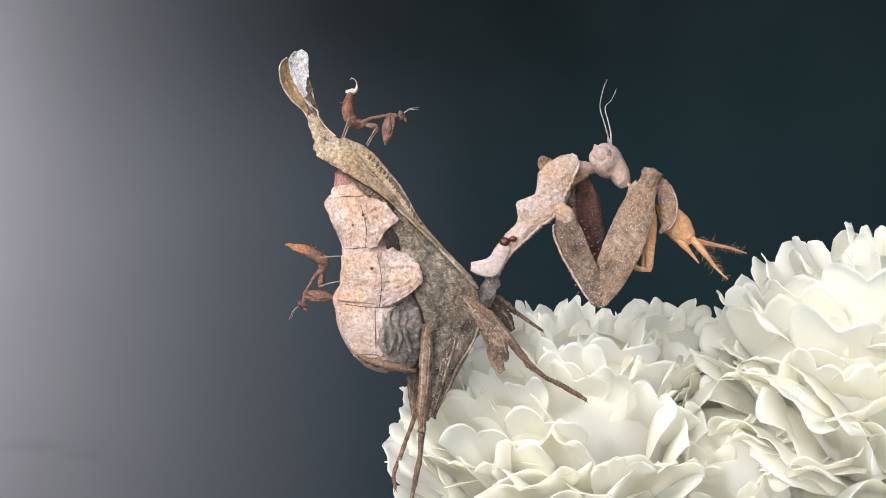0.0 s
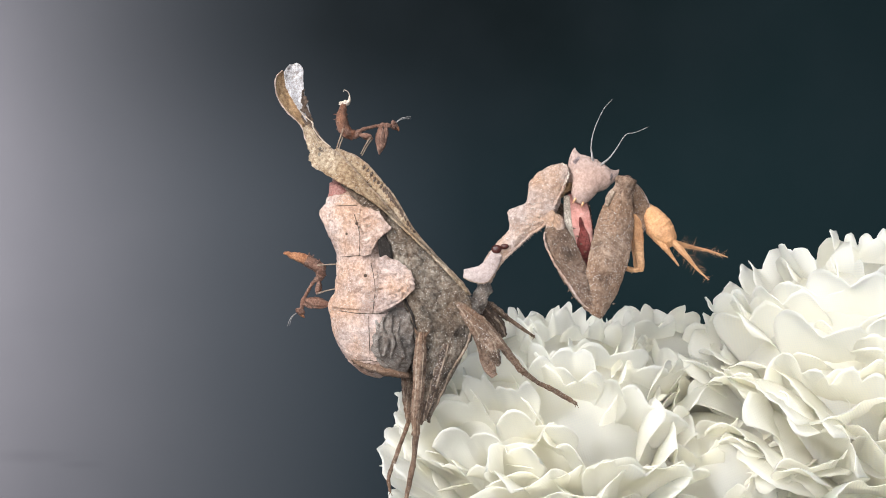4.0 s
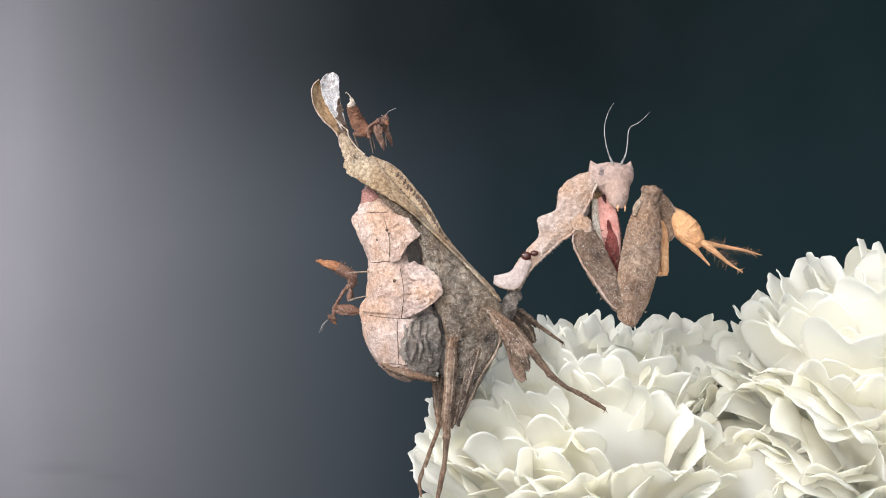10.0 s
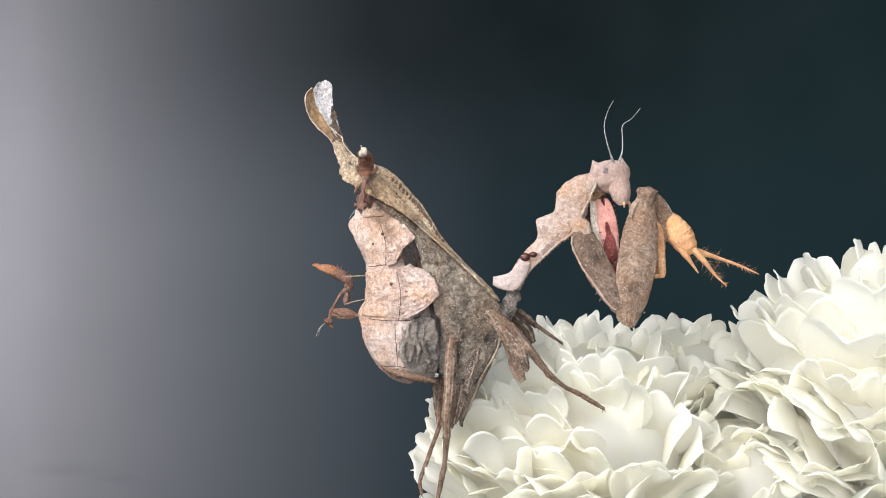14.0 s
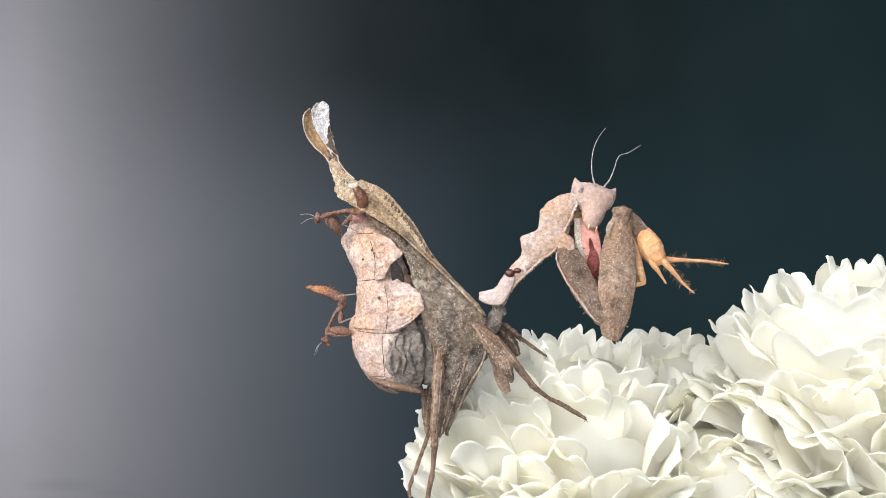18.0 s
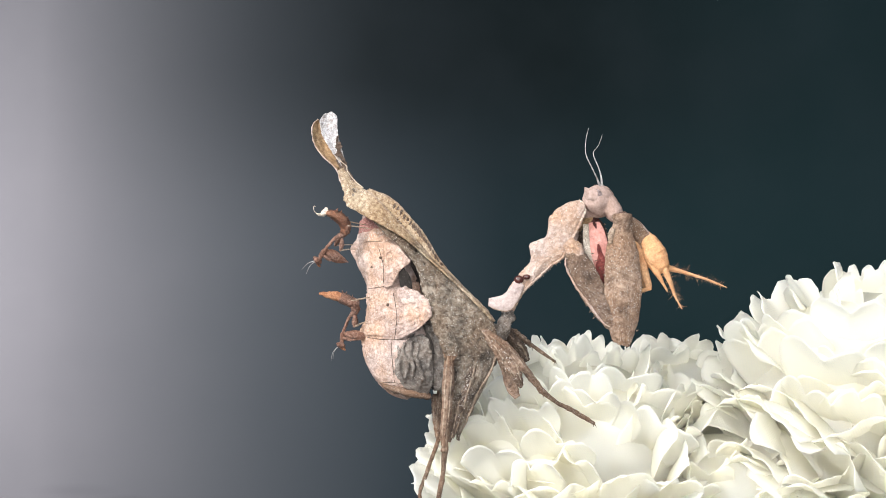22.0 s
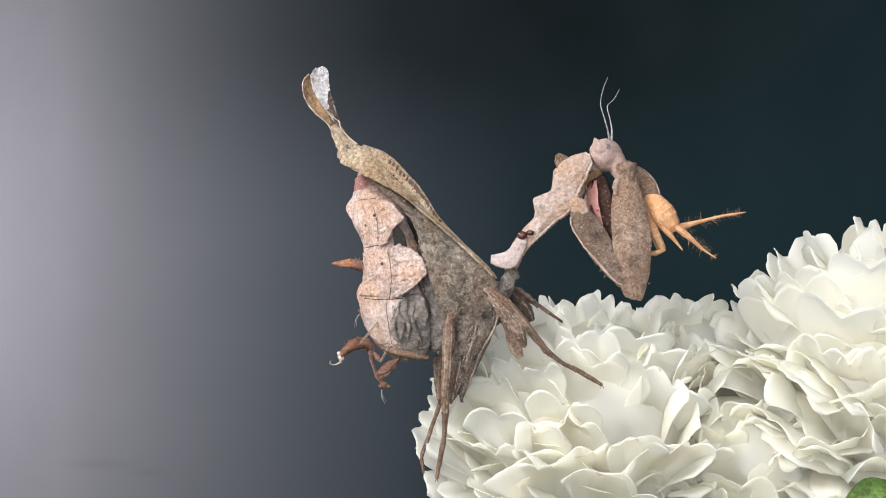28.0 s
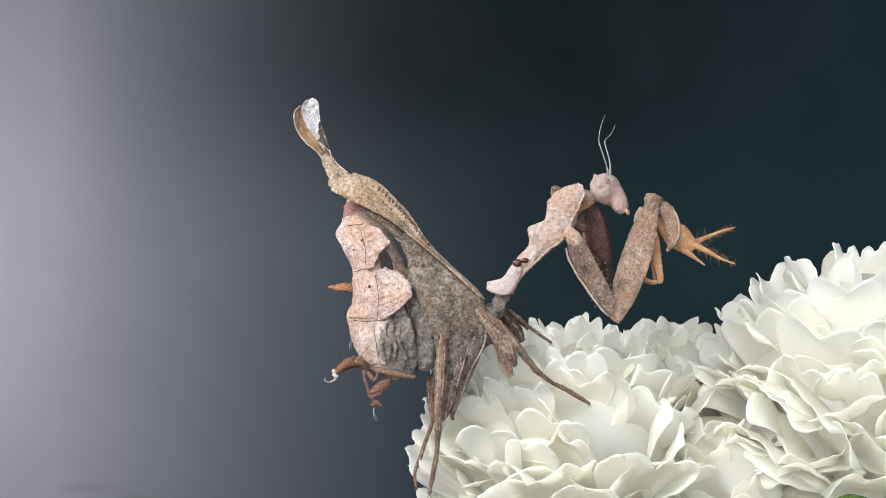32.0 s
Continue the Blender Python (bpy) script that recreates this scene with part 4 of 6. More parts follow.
    part("nape", loft(B(), [(*(12.26, 0.80, 8.08), 0.75, 0.8), (*(12.96, 1.20, 7.89), 0.65, 0.7), (*(13.99, 1.60, 7.81), 0.6, 0.6), (*(15.12, 1.90, 7.73), 0.3, 0.3)], 20, per=8, bumps=0.06, size=0.4), HEADSKIN, neck, "soft pinkish nape")
    part("throat", loft(B(), [(*(11.76, 1.20, 5.77), 0.35, 0.6), (*(12.75, 1.30, 6.70), 0.5, 0.6), (*(13.88, 1.60, 7.27), 0.45, 0.5)], 16, per=6, bumps=0.1, size=0.3), LEAF, neck, "brown folded throat skin")
    crescent_high = [(2.67, -0.80, -1.23), (3.31, -0.90, -1.12), (4.27, -1.00, -0.80), (5.07, -1.10, 0.05), (5.50, -1.00, 0.91)]
    crescent_low = [(2.62, -0.80, -2.03), (3.53, -0.90, -2.46), (4.80, -1.00, -2.56), (5.65, -1.10, -1.65), (6.35, -1.00, 0.05)]
    part("lobe", sheet(B(), crescent_high, crescent_low, 14, 10, 0.12, 0.14, 0.06, 0.6, 0.08, 2.0), BONE_SKIN, neck, "pale flat crescent lobe")
    part("lobe_rim", loft(B(), [(p[0], p[1] - 0.05, p[2], 0.05, 0.08) for p in crescent_low[:4]], 8, per=8, bumps=0.04, size=0.3), STRAW, neck, "straw-coloured lobe rim")
    part("spot", knob(B(), Vector((5.81, -1.15, 0.69)), 0.46, (1.1, 0.5, 0.95), 18), GLOSS, neck, "glossy dark eye-like spot")
    part("spot", knob(B(), Vector((6.61, -1.15, 0.96)), 0.32, (1.3, 0.55, 0.85), 14), GLOSS, neck, "glossy dark eye-like spot")
    for at in ((7.61, -0.55, 4.18), (9.86, -0.60, 6.96), (10.23, -0.60, 7.28), (11.26, -0.50, 7.67)):
        part("pore", knob(B(), at, 0.09, (1, 0.6, 1), 8), LEGD, neck, "small dark pore")


def leg(name, label, thigh, shin, toes, lobe=None, mat=None):
    ob = part(name, loft(B(), thigh, 24, per=10, power=1.3, bumps=0.14, size=0.6, grit=0.07), mat or LEG, mantis, label)
    part("tibia", loft(B(), shin, 20, per=12, power=1.25, bumps=0.1, size=0.4, grit=0.07), LEG, ob)
    part("tarsus", loft(B(), toes, 8, bumps=0.06, size=0.3), LEG, ob, "thin jointed brown foot")
    if lobe:
        part("leg_lobe", blade(B(), lobe, (0, -1, 0), 0.3, 12, per=10, wave=0.25, ragged=0.25, size=0.6, cup=0.1), mat or LEG, ob, "flat leaf-like lobe")
    for rows, side in ((thigh, -0.45), (thigh, 0.5), (shin, -0.5), (shin, 0.4)):
        part("ridge", loft(B(), [(x + side * a, y - b * 0.62, z, max(0.05, a * 0.14), max(0.06, b * 0.2)) for x, y, z, a, b in rows], 8, per=10, bumps=0.07, size=0.35, grit=0.05), STRAW, ob, "straw-coloured raised ridge")
    end = Vector(toes[-1][:3])
    for dx in (-0.18, 0.22):
        part("claw", spike(B(), end, end + Vector((dx, -0.1, -0.4)), 0.07), LEG, ob)
    k = Vector(shin[-1][:3])
    part("spur", spike(B(), k, k + Vector((0.1, -0.2, -0.55)), 0.09), LEG, ob)


def build_legs():
    leg("middle_leg", "slender brown middle leg stretched over the petals",
        [(*(2.01, -2.20, -4.59), 0.3, 0.5), (*(3.21, -2.60, -5.73), 0.7, 0.6), (*(4.79, -2.60, -7.84), 0.9, 0.6), (*(5.58, -2.40, -9.43), 0.5, 0.4), (*(5.86, -2.20, -10.50), 0.2, 0.2)],
        [(*(2.67, -3.00, -4.92), 0.3, 0.35), (*(4.50, -3.10, -6.33), 0.42, 0.4), (*(6.35, -2.80, -8.61), 0.4, 0.35), (*(8.13, -2.20, -10.93), 0.3, 0.3)],
        [(*(8.02, -2.20, -10.77), 0.32, 0.28), (*(9.64, -1.20, -12.09), 0.2, 0.2), (*(11.03, -0.60, -12.80), 0.25, 0.22), (*(12.46, 0.20, -13.70), 0.24, 0.2), (*(13.73, 0.80, -14.48), 0.16, 0.14)],
        [(*(3.49, -2.00, -6.29), 0.5, 0.4), (*(4.44, -2.00, -8.67), 0.6, 0.8), (*(5.09, -1.80, -10.54), 0.6, 0.6), (*(5.52, -1.60, -11.52), 0.3, 0.35)])
    leg("hind_leg", "upright dry brown hind leg gripping the flower",
        [(*(0.84, -2.60, -8.36), 0.6, 0.5), (*(0.05, -2.80, -10.97), 0.65, 0.5), (*(-0.47, -2.90, -13.06), 0.5, 0.4), (*(-1.15, -3.00, -15.56), 0.22, 0.3)],
        [(*(-1.35, -4.20, -7.10), 0.42, 0.4), (*(-1.50, -4.20, -9.27), 0.6, 0.45), (*(-1.66, -4.00, -12.40), 0.55, 0.4), (*(-1.93, -3.60, -15.32), 0.42, 0.35), (*(-1.93, -3.40, -16.91), 0.35, 0.3)],
        [(*(-1.93, -3.40, -16.65), 0.34, 0.3), (*(-2.10, -2.80, -18.84), 0.22, 0.2), (*(-2.26, -2.60, -19.93), 0.27, 0.24), (*(-2.58, -2.30, -21.57), 0.24, 0.2), (*(-2.96, -2.00, -23.48), 0.18, 0.15)],
        [(*(-0.63, -2.40, -9.96), 0.5, 0.6), (*(-0.95, -2.40, -12.59), 0.6, 0.7), (*(-1.26, -2.40, -14.96), 0.35, 0.4), (*(-1.53, -2.40, -16.02), 0.12, 0.15)], LEGD)
    leg("far_hind_leg", "far brown hind leg behind the belly",
        [(*(-2.12, 1.00, -10.82), 0.6, 0.5), (*(-2.50, 1.20, -13.01), 0.6, 0.45), (*(-2.78, 1.40, -15.49), 0.4, 0.35), (*(-2.67, 1.50, -16.32), 0.25, 0.25)],
        [(*(-3.07, 1.80, -11.44), 0.35, 0.3), (*(-3.07, 1.90, -13.64), 0.35, 0.3), (*(-2.80, 2.00, -16.12), 0.28, 0.26)],
        [(*(-2.69, 2.00, -16.12), 0.24, 0.2), (*(-3.52, 2.40, -18.38), 0.2, 0.2), (*(-4.20, 2.80, -20.38), 0.22, 0.2), (*(-4.81, 3.00, -22.08), 0.2, 0.18), (*(-4.65, 3.00, -23.51), 0.14, 0.12)])
    leg("far_middle_leg", "far brown middle leg in the shade of the body",
        [(*(4.20, 3.00, -4.92), 0.7, 0.6), (*(5.90, 3.60, -6.62), 0.75, 0.6), (*(6.75, 4.00, -8.04), 0.4, 0.4)],
        [(*(4.66, 3.20, -4.49), 0.3, 0.3), (*(5.92, 4.00, -5.25), 0.35, 0.3), (*(7.38, 5.00, -6.42), 0.25, 0.25)],
        [(*(7.21, 5.00, -6.25), 0.22, 0.2), (*(8.86, 6.00, -7.44), 0.18, 0.16), (*(10.08, 7.00, -8.25), 0.14, 0.12)], mat=LEGD)
    for a, b in (((-1.71, -4.40, -7.45), (-2.06, -4.60, -6.66)), ((-1.09, -4.40, -7.60), (-0.57, -4.40, -6.88))):
        part("thorn", spike(B(), a, b, 0.16), LEG, mantis)


def build_head():
    """The three-cornered head: face to -y, crown up, eyes on both sides, in its own space."""
    def part(name, bm, mat, parent, label="", pivot=None, own=True):
        bmesh.ops.scale(bm, vec=(1.25, 1.5, 1.3), verts=bm.verts[:])
        return link(name, bm, mat, parent, label, pivot, own=own)

    ob = part("head", loft(B(), [(-1.75, 0.1, 0.72, 0.35, 0.4), (-1.5, 0.1, 0.62, 0.72, 0.68), (-0.9, 0.0, 0.36, 1.1, 0.9), (0, -0.05, 0.1, 1.35, 1.0), (0.9, 0.0, 0.36, 1.1, 0.9), (1.5, 0.1, 0.62, 0.72, 0.68), (1.75, 0.1, 0.72, 0.35, 0.4)], 24, per=8, bumps=0.035, size=0.6), HEADSKIN, mantis, "pinkish three-cornered head", (0, 0, 0), own=True)
    part("face", loft(B(), [(0, -0.35, 0.5, 1.25, 0.6), (0, -0.45, -0.3, 1.2, 0.66), (0, -0.52, -1.1, 1.0, 0.66), (0, -0.58, -1.75, 0.75, 0.52), (0, -0.6, -2.2, 0.35, 0.3)], 20, per=8, bumps=0.04, size=0.5), HEADSKIN, ob, pivot=(0, 0, 0), own=True)
    for s in (-1, 1):
        eye = loft(B(), [(s * 1.0, 0.0, 0.4, 0.6, 0.55), (s * 1.4, 0.0, 0.66, 0.66, 0.6), (s * 1.66, 0.05, 0.95, 0.46, 0.45), (s * 1.84, 0.05, 1.22, 0.24, 0.24), (s * 1.96, 0.05, 1.5, 0.06, 0.06)], 16, bumps=0.04, size=0.4)
        part("eye_cone", eye, HEADSKIN, ob, "pale pointed eye cone", (0, 0, 0), own=True)
        part("eye", knob(B(), (s * 1.38, -0.16, 0.5), 0.6, (0.66, 0.95, 1.0), 20), EYE, ob, "dark speckled eye", (0, 0, 0), own=True)
        lean = ((-0.3, -0.38, -0.95, -1.3, -1.45, -1.5, -1.35), (0.3, 0.38, 0.7, 0.85, 1.0, 1.5, 2.1))[s > 0]
        feeler = [(x, y, z - 0.6 * (s > 0) * (z > 4), r, r) for x, (y, z, r) in zip(lean, ((-0.5, 0.8, 0.07), (-0.6, 1.15, 0.10), (-0.8, 1.9, 0.055), (-0.9, 2.8, 0.04), (-1.0, 3.9, 0.032), (-1.5, 4.9, 0.024), (-2.0, 5.6, 0.018)))]
        part("antenna", loft(B(), feeler, 6), SILVER, ob, "fine silvery antenna", (0, 0, 0), own=True)
        part("palp", loft(B(), [(s * 0.25, -0.75, -1.8, 0.11, 0.11), (s * 0.36, -0.9, -2.15, 0.09, 0.09), (s * 0.34, -0.85, -2.45, 0.05, 0.05)], 6), CRICKET, ob, "yellowish mouth palp", (0, 0, 0), own=True)
    return ob


def build_arm(name, label, rows, mat, thorns, inner=None):
    """A limb along its own z axis from the joint at its origin."""
    ob = part(name, loft(B(), rows, 48, per=18, power=1.35, bumps=0.08, size=0.8, grit=0.05), mat, mantis, label, (0, 0, 0), own=True)
    for side, z0, z1, n, w in thorns:
        for i in range(n):
            z = z0 + (z1 - z0) * i / max(1, n - 1)
            part("thorn", spike(B(), (side * w, -0.25, z), (side * (w + 0.22), -0.35, z + 0.12), 0.10), inner or mat, ob, pivot=(0, 0, 0), own=True)
    return ob


build_abdomen()
WINGS = [build_wings(), build_far_wing()]
build_thorax()
build_legs()
HEAD = build_head()
COXA = build_arm("foreleg_coxa", "dusty brown thorn-edged upper foreleg with shade in its colour", [(0.3, 0, -0.3, 0.55, 0.5), (0.3, 0, 0.2, 1.0, 0.7), (0.3, 0, 1.1, 1.32, 0.75), (0.3, 0, 3.0, 1.42, 0.8), (0.2, 0, 5.5, 1.3, 0.8), (0.05, 0, 7.6, 1.05, 0.7), (-0.05, 0, 8.6, 0.85, 0.6), (-0.1, 0, 9.1, 0.4, 0.4)], SHADED_UPPER_ARM, [(1, 1.0, 7.0, 9, 1.45), (-1, 1.0, 6.0, 7, 1.45)])
part("trochanter", loft(B(), [(0.2, -0.1, -1.3, 0.6, 0.5), (0.0, -0.15, -0.6, 0.85, 0.6), (-0.2, -0.1, 0.2, 0.8, 0.6), (-0.2, 0, 0.9, 0.4, 0.4)], 24, per=8, bumps=0.12, size=0.4, grit=0.08), NECK, COXA, "pale wrinkled joint", (0, 0, 0), own=True)
part("rim", loft(B(), [(1.2, -0.35, 0.2, 0.08, 0.1), (1.6, -0.35, 1.2, 0.1, 0.12), (1.62, -0.35, 3.2, 0.1, 0.12), (1.3, -0.35, 5.6, 0.1, 0.12), (0.9, -0.3, 7.8, 0.08, 0.1), (0.5, -0.3, 8.6, 0.05, 0.06)], 8, per=14, bumps=0.06, size=0.3, grit=0.05), NECK, COXA, "pale beaded rim", (0, 0, 0), own=True)
FEMUR = build_arm("foreleg_femur", "broad speckled brown grasping foreleg", [(0, 0, -0.5, 0.5, 0.4), (0.05, 0, -0.2, 0.9, 0.5), (0.05, 0, 0.9, 1.3, 0.7), (0.1, 0, 3.2, 1.78, 0.85), (0.1, 0, 6.2, 1.9, 0.9), (0.0, 0, 9.0, 1.72, 0.85), (-0.05, 0, 11.0, 1.2, 0.8), (0, 0, 12.3, 0.85, 0.75)], ARM, [(1, 1.0, 8.0, 9, 1.45)])
part("joint", loft(B(), [(-0.05, 0, 11.4, 0.95, 0.8), (0, 0, 12.2, 0.9, 0.85), (0, -0.1, 12.8, 1.05, 0.95), (0, -0.1, 13.1, 0.95, 0.85)], 24, per=6, bumps=0.16, size=0.45, grit=0.05), LEG, FEMUR, "open cup-shaped knee joint", (0, 0, 0), own=True)
# Solid dark ball where the shaded inside of the cup would show.
part("hollow", knob(B(), (0, -0.25, 13.1), 0.68, (1.0, 0.9, 0.28), 16), DARK, FEMUR, "dark ball painting the shade inside the knee cup", (0, 0, 0), own=True)
part("hollow_stub", knob(B(), (0.1, -0.45, 13.2), 0.3, (1.2, 0.8, 0.5), 10), LEG, FEMUR, "", (0, 0, 0), own=True)
part("tibia", loft(B(), [(0.2, 0.3, 12.5, 0.5, 0.5), (1.2, 0.7, 12.1, 0.75, 0.4), (2.1, 1.2, 11.0, 0.9, 0.36), (2.6, 1.5, 9.7, 0.75, 0.3), (2.6, 1.6, 8.7, 0.4, 0.25), (2.4, 1.6, 8.0, 0.1, 0.1)], 28, per=9, bumps=0.1, size=0.5, grit=0.04), ARM, FEMUR, "hooked grey-brown tibia round the prey", (0, 0, 0), own=True)
part("tibia_rim", loft(B(), [(1.3, 0.6, 12.8, 0.05, 0.1), (2.3, 0.9, 12.0, 0.08, 0.13), (2.98, 1.15, 11.1, 0.08, 0.13), (3.33, 1.4, 9.7, 0.07, 0.12), (3.0, 1.5, 8.5, 0.03, 0.05)], 8, per=10, bumps=0.03, size=0.3), BONE_SKIN, FEMUR, "pale thin edge of the tibia", (0, 0, 0), own=True)
part("hook", loft(B(), [(-0.9, -0.3, 11.6, 0.3, 0.35), (-1.15, -0.3, 10.9, 0.38, 0.35), (-1.2, -0.3, 10.0, 0.2, 0.25)], 12, per=6, bumps=0.06, size=0.3), STRAW, FEMUR, "straw-coloured knee flap", (0, 0, 0), own=True)
FAR_ARM = build_arm("far_foreleg", "far foreleg with a pink inner face", [(0, 0, -0.4, 0.5, 0.7), (0, 0, 1.0, 1.2, 1.2), (0.15, 0, 4.0, 1.45, 1.35), (0.1, 0, 7.0, 1.0, 0.8), (0, 0, 8.8, 0.35, 0.3)], DARK, [(-1, 0.5, 6.5, 13, 1.1), (1, 0.5, 6.0, 12, 1.15)], LEG)
part("inner_face", blade(B(), [(0, -0.85, 0.2, 0.7, 0.6), (0.05, -1.28, 1.5, 1.15, 1.0), (0.15, -1.42, 4.0, 1.25, 1.15), (0.1, -0.92, 7.0, 0.85, 0.7), (0, -0.45, 8.6, 0.15, 0.15)], (0, -1, 0), 0.15, 10, cup=-0.12, wave=0.1), PINK, FAR_ARM, "salmon pink inner face", (0, 0, 0), own=True)
for side in (-1, 1):
    for i in range(9):
        z = 1.0 + i * 0.68
        part("thorn", spike(B(), (0.1, side * 0.55, z), (-0.5, side * 1.05, z + 0.15), 0.13), BONE if i % 2 else RED, FAR_ARM, pivot=(0, 0, 0), own=True)
part("inner_shade", blade(B(), [(0.05, -1.5, 2.6, 0.1, 0.1), (0.0, -1.5, 3.8, 0.4, 0.4), (0.05, -1.36, 5.2, 0.72, 0.7), (0.1, -1.1, 6.6, 0.75, 0.7), (0, -0.72, 8.0, 0.35, 0.35), (0, -0.5, 8.7, 0.1, 0.1)], (0, -1, 0), 0.1, 10, cup=-0.1, wave=0.12, ragged=0.3), DEEP, FAR_ARM, "deep red lower inner face", (0, 0, 0), own=True)
part("pale_edge", blade(B(), [(0.95, -1.2, 0.3, 0.3, 0.3), (1.25, -1.42, 3.0, 0.36, 0.36), (0.9, -1.2, 6.0, 0.25, 0.25), (0.3, -0.5, 8.3, 0.1, 0.1)], (0, -1, 0), 0.2, 6, wave=0.1), BONE, FAR_ARM, "whitish edge of the far foreleg", (0, 0, 0), own=True)
FAR_KNEE = build_arm("far_foreleg_femur", "dark raised far foreleg joint", [(0, 0, -0.6, 0.3, 0.4), (0, 0, 0.3, 0.8, 0.7), (0.1, 0, 2.0, 0.9, 0.7), (0, 0, 4.0, 0.8, 0.6), (0, 0, 5.2, 0.4, 0.4)], LEG, [])

for k, (ob, n, r) in enumerate(((bpy.data.objects["forewing"], 280, 0.045), (bpy.data.objects["pronotum"], 260, 0.06), (bpy.data.objects["thorax"], 200, 0.06), (COXA, 130, 0.045), (FEMUR, 170, 0.045), (bpy.data.objects["abdomen"], 160, 0.07))):
    granules(ob, n * 2, r * 0.85, GRAIN, 40 + k)
for k, ob in enumerate([o for o in bpy.data.objects if o.name.split(".")[0] in ("segment", "leaf_plate", "hind_leg", "middle_leg")]):
    granules(ob, 170, 0.05, GRAIN, 60 + k)


# ---- the prey ----
def build_cricket():
    """Its hind end sticks out of the grip along x, its belly down."""
    ob = thing("cricket", (0, 0, 0), "half-eaten amber cricket held in the forelegs", "insect")
    part("body", loft(B(), [(-0.6, 0, 0.2, 0.4, 0.4), (0.2, 0, 0.2, 0.8, 0.75), (1.1, 0, 0.1, 1.15, 1.05), (2.1, 0, -0.05, 1.3, 1.18), (3.0, 0, -0.15, 1.18, 1.08), (3.7, 0, -0.2, 0.9, 0.85), (4.3, 0, -0.3, 0.45, 0.45)], 20, per=6, bumps=0.08, size=0.7), CRICKET, ob, "soft banded amber abdomen")
    for i in range(5):
        x = 0.55 + i * 0.66
        r = (0.98, 1.2, 1.3, 1.23, 1.02)[i]
        part("band", loft(B(), [(x, 0, 0.16 - 0.08 * i, r * 0.95, r * 0.84), (x + 0.2, 0, 0.14 - 0.08 * i, r * 1.03, r * 0.95), (x + 0.46, 0, 0.1 - 0.08 * i, r * 0.93, r * 0.82)], 18, per=3), CRICKET, ob)
    part("ovipositor_base", loft(B(), [(2.4, -0.2, -0.6, 0.5, 0.5), (3.6, -0.3, -0.9, 0.4, 0.4), (4.8, -0.2, -1.0, 0.2, 0.2), (6.2, 0, -1.1, 0.08, 0.08)], 10), CRICKET, ob)
    return ob


def build_cercus(prey, length, bend):
    ob = part("cercus", loft(B(), [(0, 0, -0.3, 0.35, 0.35), (0.0, 0, 0.8, 0.34, 0.32), (0.1 * bend, 0, 2.4, 0.2, 0.2), (0.2 * bend, 0, length * 0.7, 0.12, 0.12), (0.1 * bend, 0, length, 0.05, 0.05)], 8), CRICKET, prey, "long tapering bristly tail feeler", (0, 0, 0), own=True)
    rnd = random.Random(int(length * 10))
    bm = B()
    for i in range(120):
        z = rnd.uniform(0.3, length * 0.95)
        a = rnd.uniform(0, 6.28)
        d = Vector((math.cos(a), math.sin(a), rnd.uniform(0.2, 0.8))).normalized() * rnd.uniform(0.4, 1.5) * (1 - 0.5 * z / length)
        spike(bm, (0.1 * bend, 0, z), Vector((0.1 * bend, 0, z)) + d, 0.012)
    part("bristles", bm, CRICKET, ob, "fine amber bristles", (0, 0, 0), own=True)
    return ob


def build_hind_leg(prey):
    """A long thigh hanging down along its own z, the shin folded back under it."""
    ob = part("hind_leg", loft(B(), [(0, 0, -0.4, 0.3, 0.3), (0, 0, 0.8, 0.52, 0.42), (0, 0, 2.4, 0.55, 0.42), (0, 0, 4.2, 0.42, 0.34), (0, 0, 5.3, 0.36, 0.3), (0, 0, 5.8, 0.2, 0.2)], 14, per=8, bumps=0.05, size=0.5), CRICKET, prey, "folded amber hind leg", (0, 0, 0), own=True)
    part("shin", loft(B(), [(-0.1, 0, 5.5, 0.27, 0.25), (0.6, 0.1, 5.6, 0.24, 0.22), (1.4, 0.4, 5.2, 0.18, 0.17), (1.9, 0.8, 4.2, 0.12, 0.12)], 10, per=6), CRICKET, ob, "", (0, 0, 0), own=True)
    bm = B()
    for i in range(5):
        spike(bm, (0.4 + i * 0.25, 0.1 + i * 0.1, 5.6 - i * i * 0.05), (0.6 + i * 0.25, 0.1 + i * 0.1, 5.95 - i * i * 0.05), 0.05)
    part("spines", bm, CRICKET, ob, "short amber shin spines", (0, 0, 0), own=True)
    return ob


PREY = build_cricket()
HIND_LEGS = [build_hind_leg(PREY), build_hind_leg(PREY)]
CERCI = [build_cercus(PREY, 5.0, 1), build_cercus(PREY, 7.3, -1)]


